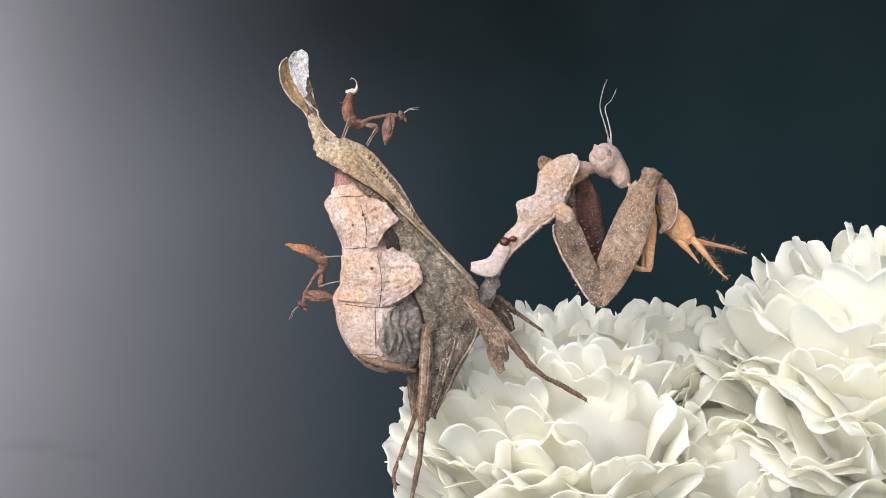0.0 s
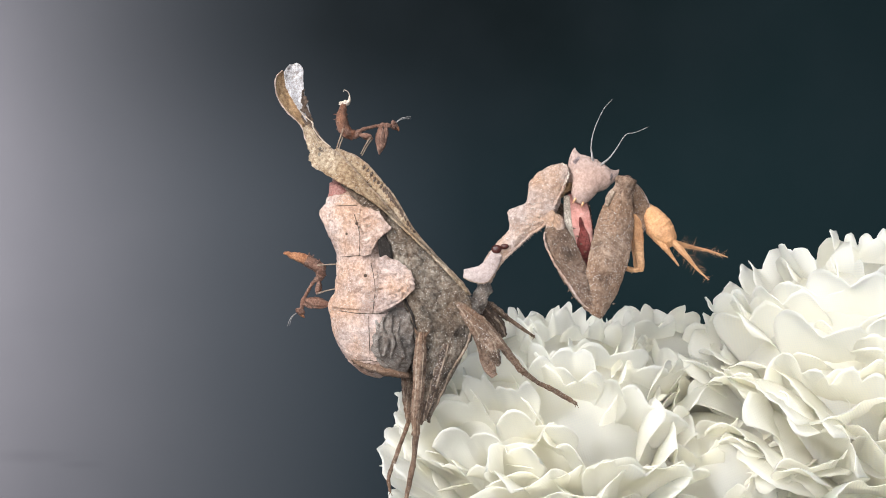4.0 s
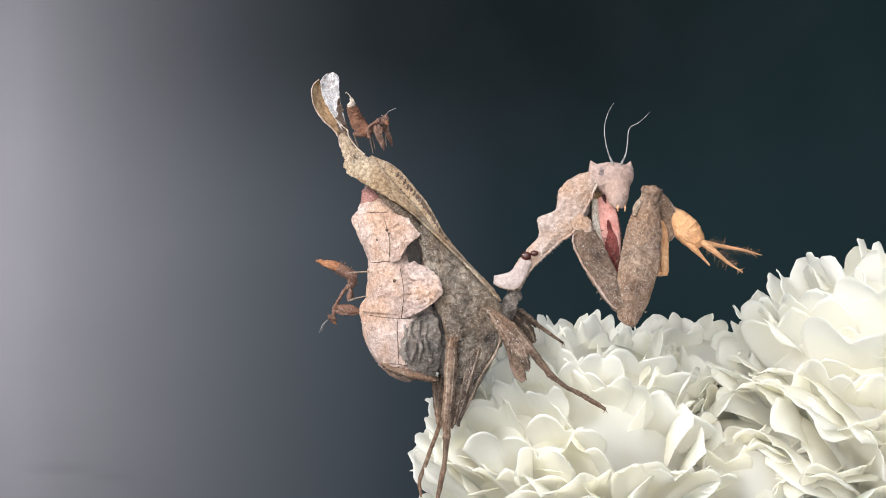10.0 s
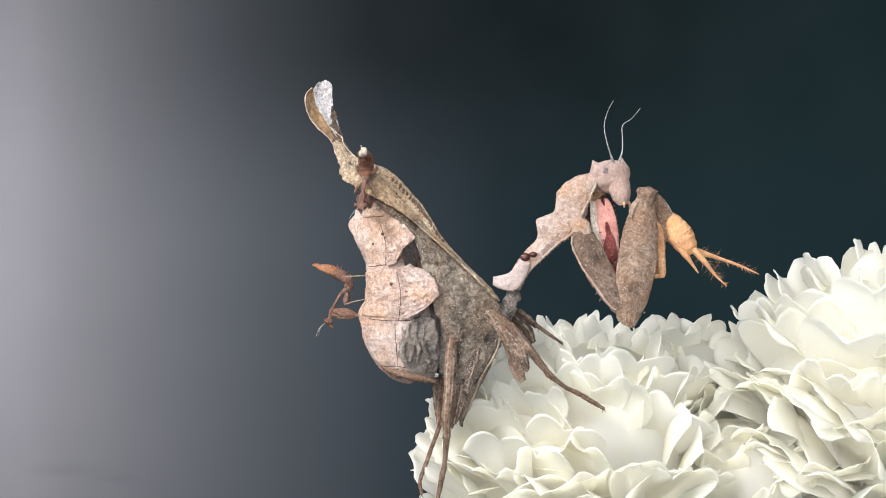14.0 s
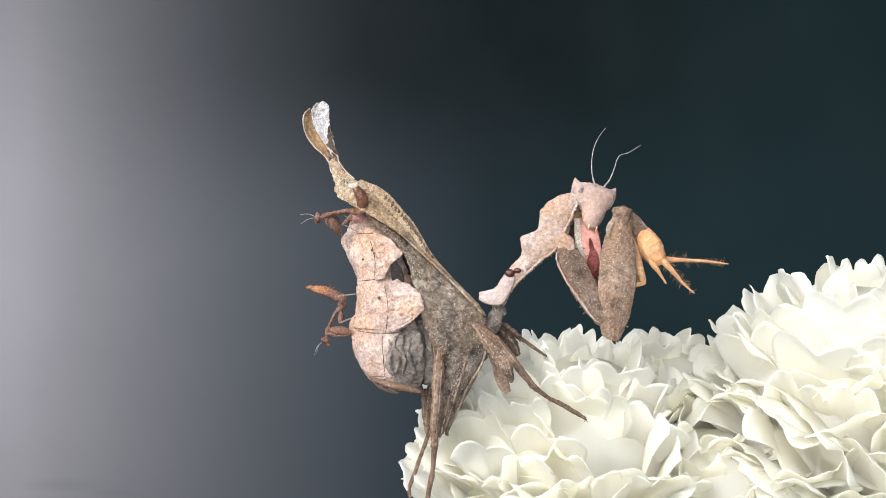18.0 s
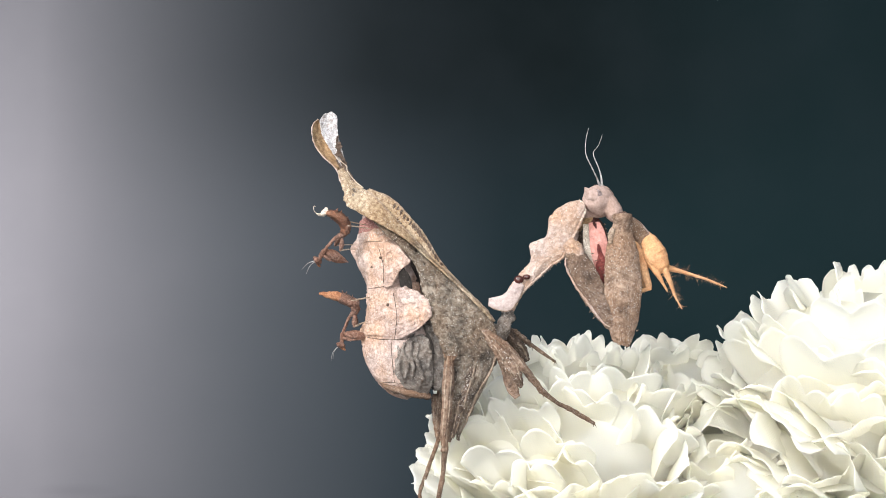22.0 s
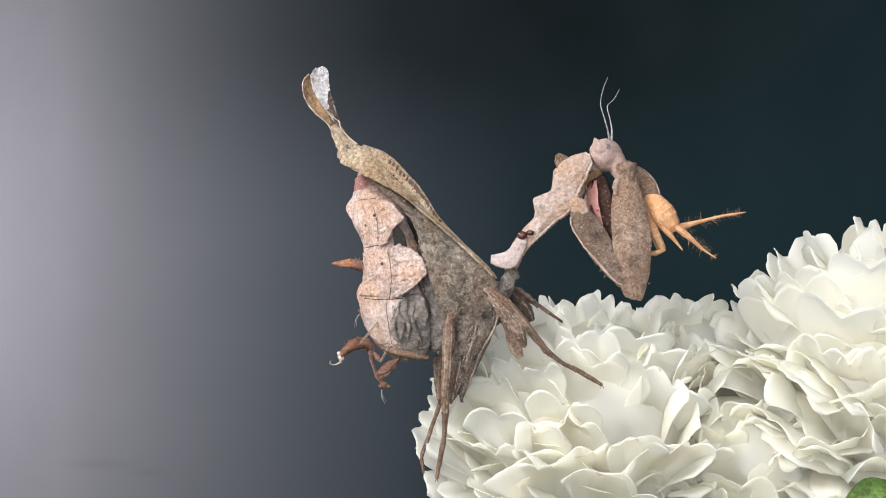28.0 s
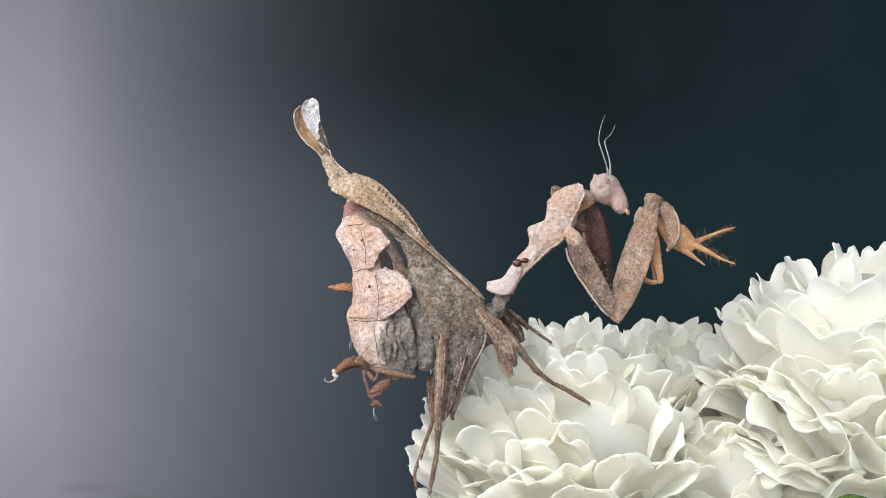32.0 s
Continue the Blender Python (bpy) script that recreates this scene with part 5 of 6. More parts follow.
# ---- nymphs ----
def build_nymph(label, tail, tip, curl):
    """Head along x, back up z, in its own space; the tail end is carried curled over the back."""
    ob = thing("mantis_nymph", (0, 0, 0), label, "insect", "mantis nymphs")

    def part(name, bm, mat, parent, label=""):
        bmesh.ops.scale(bm, vec=(1.12, 1.12, 1.12), verts=bm.verts[:])
        return link(name, bm, mat, parent, label)

    if curl:
        rows = [(0.5, 0, 0.2, 0.38, 0.42), (-0.1, 0, 0.5, 0.5, 0.6), (-0.42, 0, 1.3, 0.52, 0.72), (-0.3, 0, 2.2, 0.42, 0.6), (0.0, 0, 2.95, 0.26, 0.42)]
        end = [(-0.45, 0, 3.1, 0.12, 0.2), (0.0, 0, 3.0, 0.3, 0.36), (0.4, 0, 3.15, 0.18, 0.25), (0.55, 0, 3.6, 0.06, 0.08)]
        hair = [(0.55, 0, 3.5, 0.05, 0.05), (0.5, 0, 3.9, 0.035, 0.035), (0.2, 0, 4.2, 0.03, 0.03), (0.05, 0, 4.05, 0.02, 0.02)]
    else:
        rows = [(0.4, 0, 0.2, 0.35, 0.4), (-0.1, 0, 0.5, 0.5, 0.55), (-0.2, 0, 1.1, 0.5, 0.5), (-0.3, 0, 1.9, 0.55, 0.5)]
        end = [(-0.28, 0, 1.7, 0.42, 0.4), (-0.3, 0, 2.4, 0.46, 0.4), (-0.2, 0, 3.0, 0.34, 0.28), (-0.15, 0, 3.5, 0.22, 0.18), (-0.1, 0, 3.85, 0.14, 0.12), (-0.1, 0, 4.0, 0.05, 0.05)]
        hair = None
    part("abdomen", loft(B(), rows, 18, per=8, bumps=0.1, size=0.3, grit=0.04), tail, ob, "curled ridged abdomen")
    part("tail_tip", loft(B(), end, 14, per=7, bumps=0.08, size=0.25), tip, ob)
    if hair:
        part("tail_hook", loft(B(), hair, 6), BONE, ob)
    for i in range(4):
        a, b = Vector(rows[min(i, 2)][:3]), Vector(rows[min(i, 2) + 1][:3])
        c = a.lerp(b, 0.5 if i < 3 else 0.95)
        part("plate", blade(B(), [(c.x - 0.75, 0, c.z + 0.05, 0.05, 0.05), (c.x - 0.3, 0, c.z, 0.5, 0.5), (c.x + 0.3, 0, c.z - 0.05, 0.45, 0.45), (c.x + 0.5, 0, c.z - 0.1, 0.1, 0.1)], (0.1, 0, 1), 0.06, 8, 5, wave=0.1, ragged=0.4, size=0.3, seed=i), tail, ob)
    part("thorax", loft(B(), [(0.1, 0, 0.1, 0.36, 0.36), (0.7, 0, 0.25, 0.30, 0.34), (1.2, 0, 0.55, 0.16, 0.2), (2.4, 0, 0.7, 0.13, 0.16), (3.0, 0, 0.68, 0.22, 0.28), (3.4, 0, 0.62, 0.24, 0.28), (3.8, 0, 0.55, 0.12, 0.15)], 14, per=8, bumps=0.06, size=0.25, grit=0.03), NYMPH, ob, "long thin brown thorax")
    head = part("head", loft(B(), [(3.95, -0.5, 0.95, 0.06, 0.06), (4.0, -0.35, 0.75, 0.24, 0.22), (4.05, 0, 0.5, 0.36, 0.32), (4.0, 0.35, 0.75, 0.24, 0.22), (3.95, 0.5, 0.95, 0.06, 0.06)], 12, ref=(1, 0, 0), bumps=0.05, size=0.25), NYMPH, ob, "small horned brown head")
    part("mouth", loft(B(), [(4.15, 0, 0.5, 0.2, 0.2), (4.3, 0, 0.2, 0.14, 0.14), (4.35, 0, 0.0, 0.05, 0.05)], 8), ORANGE, head)
    for s in (-1, 1):
        part("eye", knob(B(), (4.1, s * 0.36, 0.72), 0.17, (1, 0.9, 1.2), 10), DARK, head, "dark round eye")
        part("antenna", loft(B(), [(4.25, s * 0.12, 0.78, 0.03, 0.03), (4.8, s * 0.4, 1.05, 0.026, 0.026), (5.6, s * 0.75, 1.0, 0.015, 0.015)], 5), SILVER, head, "thread-like antenna")
        arm = part("foreleg", loft(B(), [(3.3, s * 0.26, 0.5, 0.14, 0.12), (3.25, s * 0.36, 0.0, 0.2, 0.14), (3.3, s * 0.4, -0.3, 0.1, 0.1)], 8, bumps=0.03, size=0.2), NYMPH, ob, "folded brown foreleg")
        part("femur", loft(B(), [(2.9, s * 0.42, 0.55, 0.12, 0.1), (2.78, s * 0.46, 0.0, 0.36, 0.15), (2.62, s * 0.48, -0.75, 0.38, 0.15), (2.45, s * 0.46, -1.45, 0.14, 0.1), (2.4, s * 0.45, -1.75, 0.06, 0.06)], 10, per=7, bumps=0.05, size=0.2), NYMPH, arm)
        part("tibia", loft(B(), [(2.4, s * 0.44, -1.65, 0.08, 0.07), (2.85, s * 0.42, -1.1, 0.14, 0.08), (3.15, s * 0.38, -0.5, 0.1, 0.06), (3.25, s * 0.36, -0.2, 0.04, 0.04)], 8), NYMPH, arm)
        for x0, x1, up, reach, low in ((1.0, 2.0, 0.05, 0.7, -1.6), (0.3, -0.3, 1.0, 0.75, -1.5)):
            limb = part("leg", loft(B(), [(x0, s * 0.22, 0.1, 0.14, 0.12), ((x0 + x1) / 2, s * reach, up * 0.5 - 0.1, 0.24, 0.15), (x1, s * (reach + 0.2), up - 0.25, 0.08, 0.08)], 8, per=7, bumps=0.04, size=0.2), NYMPH, ob)
            part("foot", loft(B(), [(x1, s * (reach + 0.2), up - 0.23, 0.075, 0.075), (x1 - 0.55, s * (reach + 0.1), (up + low) / 2, 0.055, 0.055), (x1 - 1.15, s * (reach + 0.05), low, 0.04, 0.04)], 6), STRAW, limb)
    return ob


WALKER = build_nymph("brown mantis nymph with an ivory tail tip", RUST, BONE, True)
RESTER = build_nymph("small mantis nymph with an orange tail", NYMPH, ORANGE, False)


# ---- movement ----
BODY_ROWS = [
    (0, 0.00, 0.00), (0.5, -0.04, 0.01), (1, -0.82, 0.01), (1.5, 0.32, 0.02), (2, 0.50, 0.03), (2.5, 0.33, 0.04),
    (3, 0.13, 0.04), (3.5, 0.22, 0.05), (5.5, 0.51, 0.10), (6, 0.43, 0.12), (6.5, 0.39, 0.13), (7, 0.19, 0.14),
    (7.5, 0.93, 0.16), (8, 0.89, 0.17), (8.5, 0.09, 0.19), (9, 1.18, 0.20), (9.5, 1.38, 0.22), (10, -0.19, 0.23),
    (10.5, 1.45, 0.25), (11, 1.82, 0.27), (11.5, 1.64, 0.28), (12, 1.08, 0.30), (12.5, 1.56, 0.31), (13, 0.14, 0.33),
    (13.5, 1.43, 0.35), (14, 1.57, 0.37), (14.5, 1.69, 0.39), (16.5, 1.96, 0.48), (17, 2.23, 0.50), (17.5, 2.23, 0.52),
    (18, 0.53, 0.54), (18.5, 2.00, 0.56), (19, 2.32, 0.58), (19.5, 1.76, 0.59), (20, 1.61, 0.60), (20.5, -0.06, 0.61),
    (21, 2.05, 0.62), (21.5, 2.21, 0.63), (22, 1.31, 0.64), (22.5, 1.31, 0.65), (23, 0.34, 0.66), (23.5, 1.27, 0.68),
    (24, 1.53, 0.70), (24.5, -1.21, 0.73), (26.5, 2.26, 0.81), (27, 2.60, 0.84), (27.5, 0.86, 0.86), (28, 2.46, 0.88),
    (28.5, 2.66, 0.90), (29, 2.96, 0.91), (29.5, 3.13, 0.93), (30, 3.21, 0.94), (30.5, 3.44, 0.95), (31, 1.77, 0.97),
    (31.5, 3.45, 0.98), (32, 3.75, 1.00),
]


def limb(a, b, twist=0.0):
    """The pose in the mantis's space of a limb whose joint lies at a and whose far end points at b."""
    a, b = Vector(a), Vector(b)
    z = (b - a).normalized()
    x = Vector((0, 1, 0)).cross(z).normalized()
    m = Matrix((x, z.cross(x), z)).transposed().to_4x4()
    return Matrix.Translation((a - FOOT) * MM) @ m @ pose(0, 0, 0, 0, 0, twist)


def free_limb(a, b):
    return Matrix.Translation(FOOT * MM) @ limb(a, b)


def crawl(at, heading, yaw, roll):
    """A nymph's pose: heading in the upright plane, yaw towards the viewer, and roll of its back from one side to the other."""
    h, w, r = radians(heading), radians(yaw), radians(roll)
    x = Vector((math.cos(h) * math.cos(w), -math.sin(w), math.sin(h) * math.cos(w)))
    up = Vector((-math.sin(h), 0, math.cos(h)))
    out = x.cross(up)
    if out.y > 0:
        out = -out
    z = up * math.cos(r) + out * math.sin(r)
    z = (z - x * z.dot(x)).normalized()
    m = Matrix((x, z.cross(x), z)).transposed().to_4x4()
    return Matrix.Translation(Vector(at) * MM) @ m


def motions():
    hip = (Vector(HIP) - FOOT) * MM
    for wing in WINGS:
        walk(wing, [(t, pose(hip.x - 0.003 * max(0.0, lean - 0.88), hip.y, hip.z, 0, -a, 0)) for t, a, lean in BODY_ROWS])
    walk(bpy.data.objects["abdomen"], [(t, pose(hip.x - 0.0011 * lean - 0.005 * max(0.0, lean - 0.88), hip.y, hip.z, 0, -a * 0.8, -13 * lean)) for t, a, lean in BODY_ROWS])
    head_rows = [
        (0.0, (15.75, 1.20, 8.33), 72, -20, 0), (0.5, (15.75, 1.20, 8.37), 42, -8, -5), (1.0, (15.30, 1.00, 7.98), 22, 16, 0), (1.5, (15.16, 0.80, 8.04), 8, 22, 0),
        (2.0, (14.87, 0.80, 7.98), 4, 26, 0), (3.0, (14.90, 0.80, 8.01), 4, 26, 0), (5.5, (15.05, 0.80, 7.51), 6, 26, 0), (6.0, (15.06, 0.80, 7.56), 6, 26, 0),
        (7.0, (14.73, 0.80, 7.81), 6, 20, 0), (8.0, (14.54, 0.80, 8.06), 8, 10, 0), (9.0, (14.48, 0.80, 7.97), 12, 8, 0), (10.0, (14.47, 0.80, 8.25), 30, -2, 0),
        (11.0, (14.56, 0.80, 8.84), 38, -4, 0), (12.0, (14.33, 0.80, 8.56), 48, -12, 0), (13.0, (14.03, 0.80, 8.49), 50, -12, 0), (14.0, (14.62, 0.80, 8.65), 46, -9, 0), (14.5, (14.50, 0.80, 8.57), 45, -9, 0),
        (16.5, (14.41, 0.80, 8.39), 42, -4, 0), (17.0, (14.44, 0.80, 8.51), 40, -4, 0), (18.0, (14.58, 0.80, 8.29), 22, 12, 0), (19.0, (14.53, 0.80, 8.60), 26, 10, 0), (20.0, (14.68, 0.90, 8.55), 60, -20, 0),
        (21.0, (14.70, 1.00, 8.50), 64, -22, 0), (22.0, (14.57, 1.00, 8.94), 68, -22, -5), (23.0, (14.64, 1.00, 8.66), 70, -16, -8), (24.0, (14.38, 1.00, 8.76), 72, -10, -8), (24.5, (14.49, 1.00, 8.69), 72, -10, -8),
        (26.5, (14.46, 1.00, 8.39), 72, -10, -8), (28.0, (14.55, 1.00, 8.71), 72, -10, -8), (28.5, (15.05, 1.00, 9.43), 82, -4, 0), (29.0, (15.21, 1.00, 9.13), 84, -4, 0), (29.5, (15.22, 1.00, 8.94), 74, 6, 0),
        (30.0, (15.16, 1.00, 8.01), 76, -10, 0), (31.0, (15.48, 1.00, 7.74), 74, -16, 0), (32.0, (15.75, 1.00, 7.93), 72, -20, 0),
    ]
    walk(HEAD, [(t, Matrix.Translation((Vector(p) - FOOT) * MM) @ pose(0, 0, 0, 0, roll, 0) @ pose(0, 0, 0, 0, 0, yaw) @ pose(0, 0, 0, pitch, 0, 0)) for t, p, yaw, roll, pitch in head_rows])
    arm_rows = [
        (0.0, (11.55, -0.80, 2.99), (14.59, -2.00, -4.71), (19.73, -1.40, 7.07)), (1.0, (11.71, -0.80, 2.91), (14.87, -2.00, -4.73), (19.46, -1.40, 7.59)), (2.0, (11.52, -0.80, 3.00), (14.92, -2.00, -5.06), (18.89, -1.40, 7.99)),
        (3.0, (11.42, -0.80, 2.98), (14.97, -2.00, -5.14), (18.52, -1.40, 8.19)), (6.0, (11.71, -0.80, 2.94), (15.69, -2.00, -5.46), (18.50, -1.40, 7.94)), (9.0, (11.40, -0.80, 3.34), (15.52, -2.00, -5.61), (18.15, -1.40, 8.12)),
        (11.0, (11.45, -0.80, 3.45), (15.69, -2.00, -5.42), (18.37, -1.40, 8.30)), (13.0, (11.42, -0.80, 3.32), (15.66, -2.00, -5.56), (18.08, -1.40, 8.39)), (14.5, (11.48, -0.80, 3.38), (15.74, -2.00, -5.56), (18.02, -1.40, 8.48)),
        (16.5, (11.54, -0.80, 3.40), (15.81, -2.00, -5.76), (17.37, -1.40, 8.19)), (19.0, (11.73, -0.80, 3.52), (16.32, -2.00, -5.67), (17.57, -1.40, 8.40)), (21.0, (11.65, -0.80, 3.57), (16.37, -2.00, -5.74), (16.90, -1.40, 8.41)),
        (23.0, (11.71, -0.80, 3.56), (16.41, -2.00, -5.46), (16.26, -1.40, 8.45)), (24.0, (11.30, -0.80, 3.45), (16.55, -2.00, -5.31), (15.96, -1.40, 8.35)), (24.5, (11.41, -0.80, 3.34), (16.64, -2.00, -5.41), (15.95, -1.40, 8.22)),
        (26.5, (11.49, -0.80, 3.40), (16.85, -2.00, -5.43), (15.97, -1.40, 8.31)), (28.0, (11.61, -0.80, 3.20), (16.79, -2.00, -5.34), (16.24, -1.40, 7.98)), (28.5, (11.64, -0.80, 3.22), (15.76, -2.00, -5.16), (16.72, -1.40, 7.54)),
        (29.0, (11.68, -0.80, 3.11), (15.56, -2.00, -5.25), (17.80, -1.40, 7.35)), (30.0, (11.71, -0.80, 3.21), (15.64, -2.00, -5.25), (18.82, -1.40, 7.27)), (31.0, (11.77, -0.80, 3.12), (15.88, -2.00, -5.30), (19.41, -1.40, 7.24)), (32.0, (11.83, -0.80, 3.04), (15.85, -2.00, -4.86), (19.88, -1.40, 6.65)),
    ]
    sink = lambda t: Vector((0.42, 0, -0.45)) * min(1.0, max(0.0, (t - 28.5) / 3.5))
    arm_rows = [(t, Vector(a) + sink(t), Vector(b) + sink(t), Vector(c) + sink(t)) for t, a, b, c in arm_rows]
    walk(bpy.data.objects["pronotum"], [(t, Matrix.Translation(sink(t) * MM)) for t in (0, 28, 30, 32)])
    turned = lambda t: 28 if t < 0.3 else 12 if t < 1.3 else 44 if t > 29.4 else 20 if t > 28.2 else 0
    walk(COXA, [(t, limb(a, b, turned(t))) for t, a, b, c in arm_rows])
    walk(FEMUR, [(t, limb(b, c, -turned(t))) for t, a, b, c in arm_rows])
    walk(FAR_ARM, [(t, limb(Vector(a) + Vector((2.2, 2.6, 3.4)), Vector(a) + Vector((3.5, 2.4, -5.0)), 150 if t < 0.3 else 30 if t < 1.3 else 150 if t > 29.4 else 110 if t > 28.2 else 60 if t > 24.2 else 30 if t > 23.5 else 0)) for t, a, b, c in arm_rows])
    walk(FAR_KNEE, [(t, limb(Vector(a) + Vector((-1.7, 3.4, 5.5 if t < 0.3 or t > 26 else 3.2)), Vector(a) + Vector((1.5, 3.0, 1.0)))) for t, a, b, c in arm_rows])
    prey_rows = [
        (0.0, (20.81, 0.10, 3.83), (23.77, 0.10, 0.86), (26.64, -0.30, -2.26), (30.65, 4.50, -0.67)), (2.0, (20.23, 0.10, 4.44), (22.96, 0.10, 1.38), (26.24, -0.30, -1.89), (30.15, 4.50, -0.38)),
        (6.0, (20.55, 0.10, 4.40), (23.30, 0.10, 1.29), (26.35, -0.30, -1.92), (30.58, 4.50, -0.49)), (9.0, (20.05, 0.10, 4.51), (23.09, 0.10, 1.90), (26.70, -0.30, -0.77), (30.22, 3.20, 0.38)),
        (11.0, (20.27, 0.10, 5.05), (23.05, 0.10, 2.13), (26.50, -0.30, -0.45), (30.15, 3.20, 0.58)), (13.0, (19.91, 0.10, 4.69), (22.35, 0.10, 1.76), (24.75, -0.30, -1.94), (29.29, 1.00, -1.50)), (14.5, (20.03, 0.10, 4.53), (22.59, 0.10, 1.47), (25.30, -0.30, -0.80), (29.48, 1.00, -0.68)),
        (17.0, (18.90, 0.10, 4.98), (21.20, 0.10, 1.87), (24.36, -0.30, -0.13), (30.13, 1.00, 1.29)), (19.0, (19.51, 0.10, 5.19), (21.84, 0.10, 2.33), (23.85, -0.30, -0.87), (29.87, 1.00, 1.26)), (21.0, (19.14, 0.10, 5.13), (21.29, 0.10, 2.16), (23.14, -0.30, -0.98), (29.72, 1.00, 0.21)),
        (22.0, (18.95, 0.10, 5.13), (20.93, 0.10, 2.15), (22.48, -0.30, -1.31), (29.71, 1.00, -0.97)), (23.0, (18.53, 0.10, 5.30), (20.56, 0.10, 2.03), (21.93, -0.30, -1.23), (28.53, 1.00, -0.94)), (24.0, (18.32, 0.10, 4.83), (20.74, 0.10, 1.97), (22.55, -0.30, -0.91), (28.70, 1.00, 0.51)),
        (26.5, (18.32, 0.10, 4.70), (20.83, 0.10, 1.82), (22.70, -0.30, -0.90), (28.82, 1.00, 1.97)), (28.0, (18.52, 0.10, 4.37), (21.31, 0.10, 1.37), (23.51, -0.30, -0.32), (29.16, 1.00, 2.93)), (28.5, (19.22, 0.10, 4.50), (22.16, 0.10, 3.89), (26.51, -0.30, 1.94), (28.31, 3.20, 7.54)),
        (29.0, (19.59, 0.10, 4.54), (23.00, 0.10, 3.53), (28.02, -0.30, 0.14), (29.20, 4.50, 6.13)), (30.0, (20.02, 0.10, 4.48), (23.46, 0.10, 2.99), (28.61, -0.30, 0.33), (29.21, 4.50, 4.91)), (32.0, (21.22, 0.10, 4.22), (24.36, 0.10, 2.19), (30.53, -0.30, -0.58), (29.79, 4.50, 4.05)),
    ]
    for k, prong in enumerate(CERCI):
        rows = []
        for t, a, b, c, d in prey_rows:
            whole = free_limb(a, b) @ pose(0, 0, 0, 0, -90, 0)
            tip = Vector((c, d)[k])
            rows.append((t, whole.inverted() @ free_limb(Vector(b) + Vector((0, (-0.4, 0.5)[k], 0)), tip)))
        walk(prong, rows)
    knees = [(0.0, (19.66, 0.30, -2.54)), (2.0, (20.04, 0.30, -2.50)), (6.0, (20.06, 0.30, -2.63)), (9.0, (19.62, 0.30, -2.34)), (11.0, (19.82, 0.30, -2.02)), (13.0, (19.57, 0.30, -2.50)), (14.5, (19.90, 0.30, -2.37)), (17.0, (20.15, 0.30, -2.34)), (19.0, (20.53, 0.30, -2.28)), (21.0, (20.10, 0.30, -2.57)), (22.0, (20.20, 0.30, -2.54)), (23.0, (19.90, 0.30, -2.17)),
        (24.0, (20.07, 0.30, -1.76)), (26.5, (19.92, 0.30, -1.50)), (28.0, (20.48, 0.30, -1.81)), (28.5, (20.54, 0.30, -0.37)), (29.0, (21.15, 0.30, -0.65)), (30.0, (20.89, 0.30, -1.11)), (32.0, (21.17, 0.30, -1.28))]
    for k, thigh in enumerate(HIND_LEGS):
        rows = []
        for (t, a, b, c, d), (t1, knee) in zip(prey_rows, knees):
            whole = free_limb(a, b) @ pose(0, 0, 0, 0, -90, 0)
            root = (whole @ Vector((-0.5 * MM, (-0.2, 0.8)[k] * MM, -0.8 * MM))) / MM
            rows.append((t, whole.inverted() @ free_limb(root, Vector(knee) + Vector((-0.3 * k, 0.7 * k, 0.3 * k)))))
        walk(thigh, rows)
    walk(PREY, [(t, free_limb(a, b) @ pose(0, 0, 0, 0, -90, 0)) for t, a, b, c, d in prey_rows])
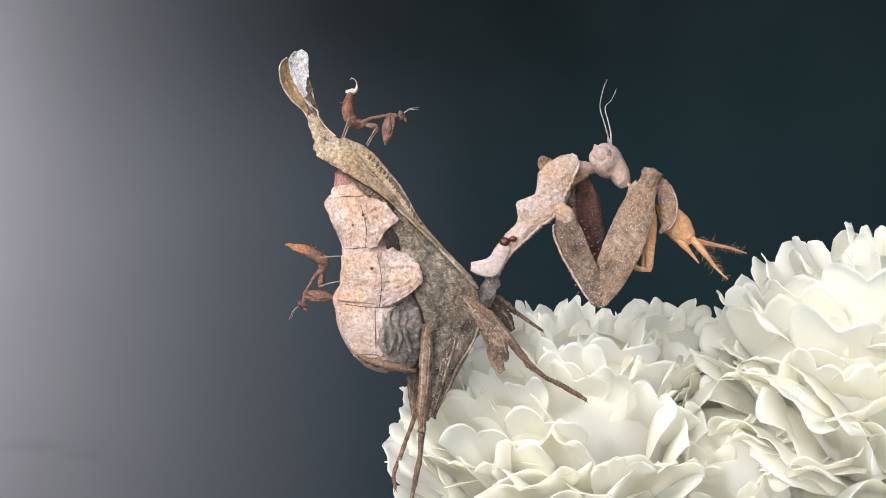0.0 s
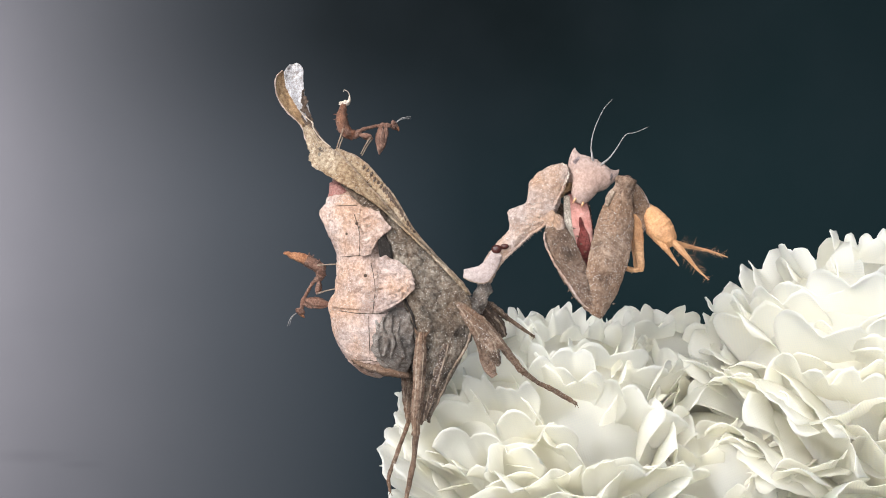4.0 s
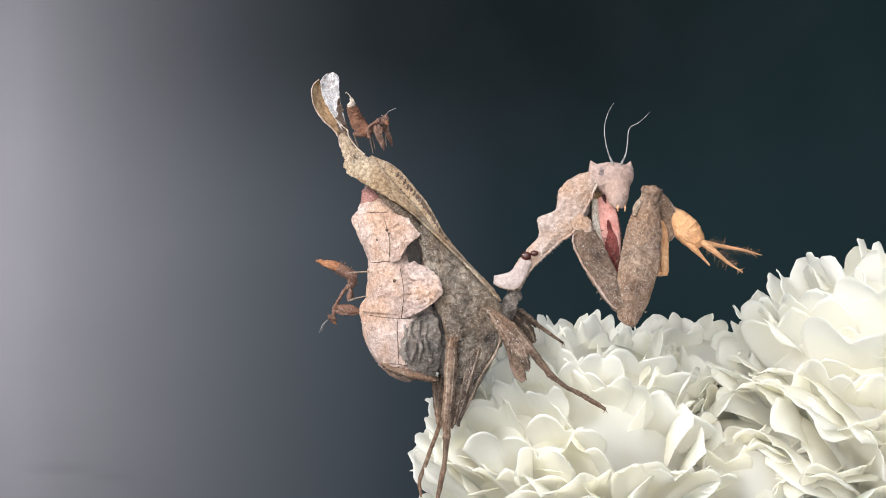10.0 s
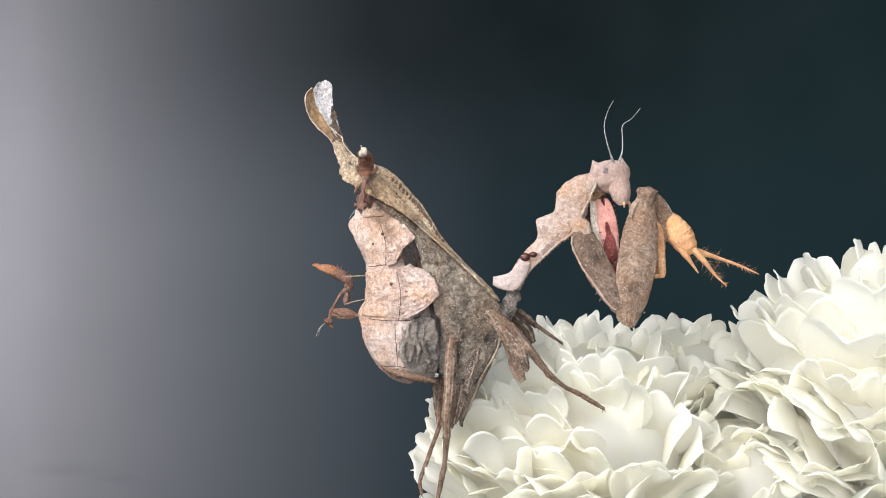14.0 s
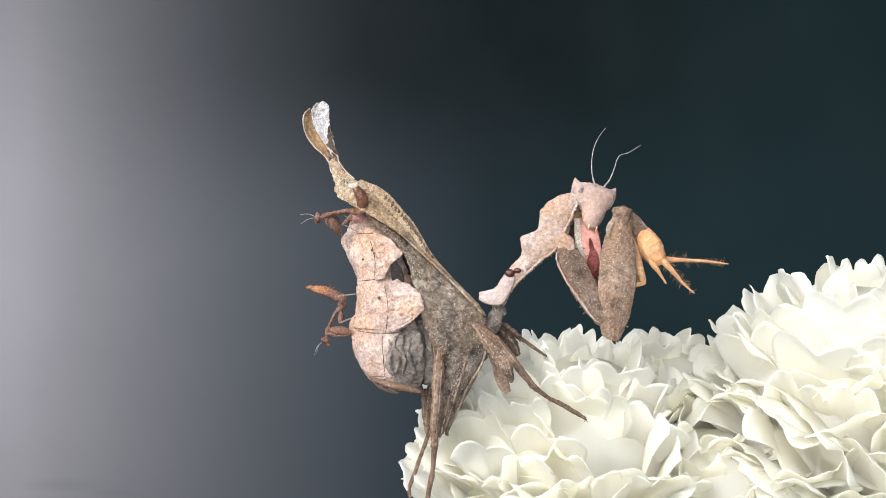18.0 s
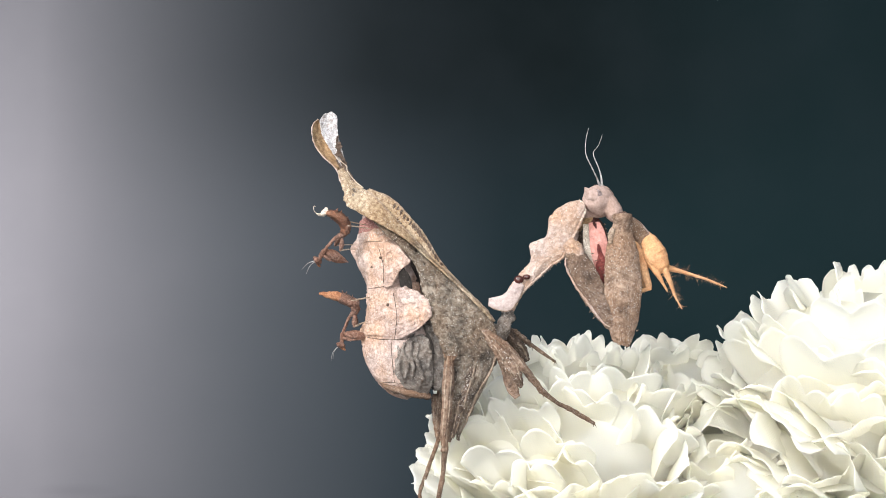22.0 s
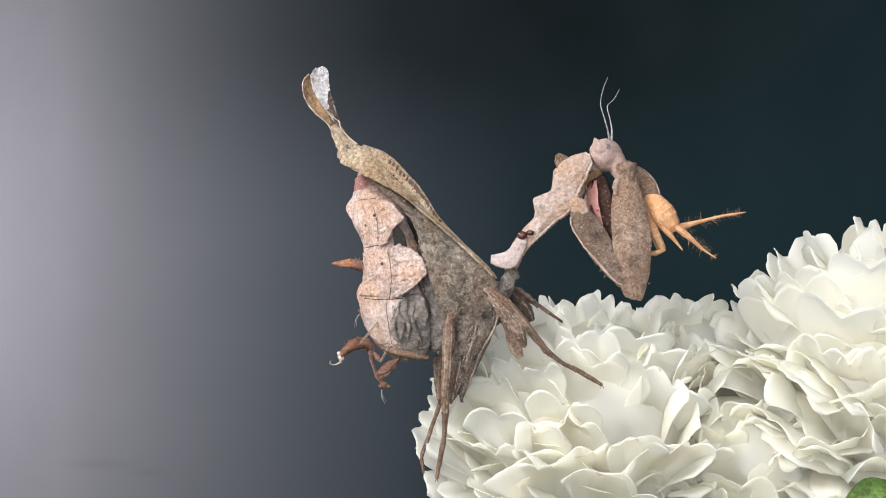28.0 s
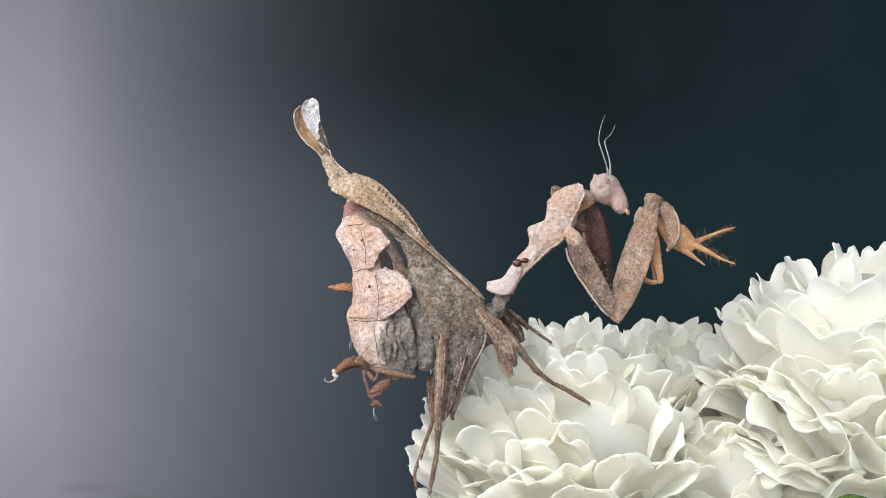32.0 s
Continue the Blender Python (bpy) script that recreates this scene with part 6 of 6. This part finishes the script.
    walk(WALKER, [(t, crawl(p, h, w, r)) for t, p, h, w, r in [
        (0.0, (-8.36, -0.50, 11.53), 6, 0, 0), (3.0, (-8.38, -0.50, 11.52), 6, 0, 0), (5.5, (-8.75, -0.50, 11.52), 14, 0, 0), (6.0, (-8.89, -0.50, 11.71), 16, 0, 0), (7.5, (-9.81, -0.50, 11.89), 22, 10, 0), (8.5, (-9.25, -0.50, 11.51), 24, 15, 5), (9.0, (-9.95, -0.60, 11.98), 6, 60, 10),
        (9.5, (-9.36, -0.60, 11.91), 26, 25, 5), (10.0, (-9.86, -0.80, 12.62), 10, 60, 20), (10.5, (-10.18, -1.20, 12.42), -30, 65, 40), (11.0, (-9.48, -1.90, 9.44), -98, 28, 88), (12.0, (-8.70, -1.90, 8.88), -92, 28, 90), (13.0, (-10.14, -1.90, 9.11), -104, 28, 92),
        (14.0, (-9.79, -1.80, 8.96), -95, 32, 95), (14.5, (-10.86, -1.60, 8.79), -135, 10, 115), (16.5, (-10.59, -1.20, 8.34), -155, 0, 140), (17.0, (-10.32, -1.20, 8.31), -155, 0, 140), (17.5, (-9.64, -1.20, 6.79), -135, 10, 140), (18.0, (-9.52, -1.20, 7.11), -165, 0, 140), (18.5, (-10.39, -1.20, 7.15), 172, 0, 120),
        (19.0, (-11.49, -1.00, 8.20), 152, 0, 75), (20.0, (-12.40, -1.00, 7.04), 158, 0, 58), (21.0, (-12.57, -1.00, 6.63), 174, 0, 55), (21.5, (-12.39, -1.00, 5.55), 184, 0, 85), (22.0, (-12.05, -1.00, 5.94), 232, 0, 150), (22.5, (-12.1, -1.00, 2.19), 244, 0, 170), (23.0, (-11.8, -0.80, -2.50), 244, 0, 178),
        (23.5, (-11.81, -0.60, -6.26), 264, 0, 180), (24.0, (-11.02, -0.40, -8.82), 280, 0, 180), (24.5, (-10.19, -0.40, -9.91), 300, 0, 180), (26.5, (-9.86, -0.20, -10.32), 298, 0, 180), (28.0, (-9.69, -0.20, -9.99), 294, 0, 180), (30.0, (-10.19, -0.20, -9.96), 292, 0, 180), (32.0, (-9.79, -0.20, -10.00), 292, 0, 180)]])
    walk(RESTER, [(t, crawl(p, h, w, r)) for t, p, h, w, r in [
        (0.0, (-11.09, 1.00, -1.47), 246, 0, 180), (3.5, (-10.97, 1.00, -1.53), 246, 0, 180), (6.0, (-11.09, 1.00, -1.41), 246, 0, 180), (9.0, (-11.04, 1.00, -1.58), 246, 0, 180), (14.0, (-11.52, 1.00, -1.89), 246, 0, 180), (18.0, (-11.38, 1.00, -2.27), 250, 0, 180), (21.0, (-11.45, 1.00, -2.13), 252, 0, 180),
        (22.5, (-11.09, 1.20, -1.86), 254, 0, 180), (23.0, (-11.51, 2.00, -1.42), 256, 0, 180), (23.5, (-10.30, 3.20, -2.36), 262, 0, 180), (24.0, (-9.35, 4.00, -2.77), 265, 0, 180), (24.5, (-9.08, 4.00, -2.72), 265, 0, 180), (28.0, (-9.78, 4.00, -2.59), 262, 0, 180), (32.0, (-9.90, 4.00, -2.82), 262, 0, 180)]])


motions()
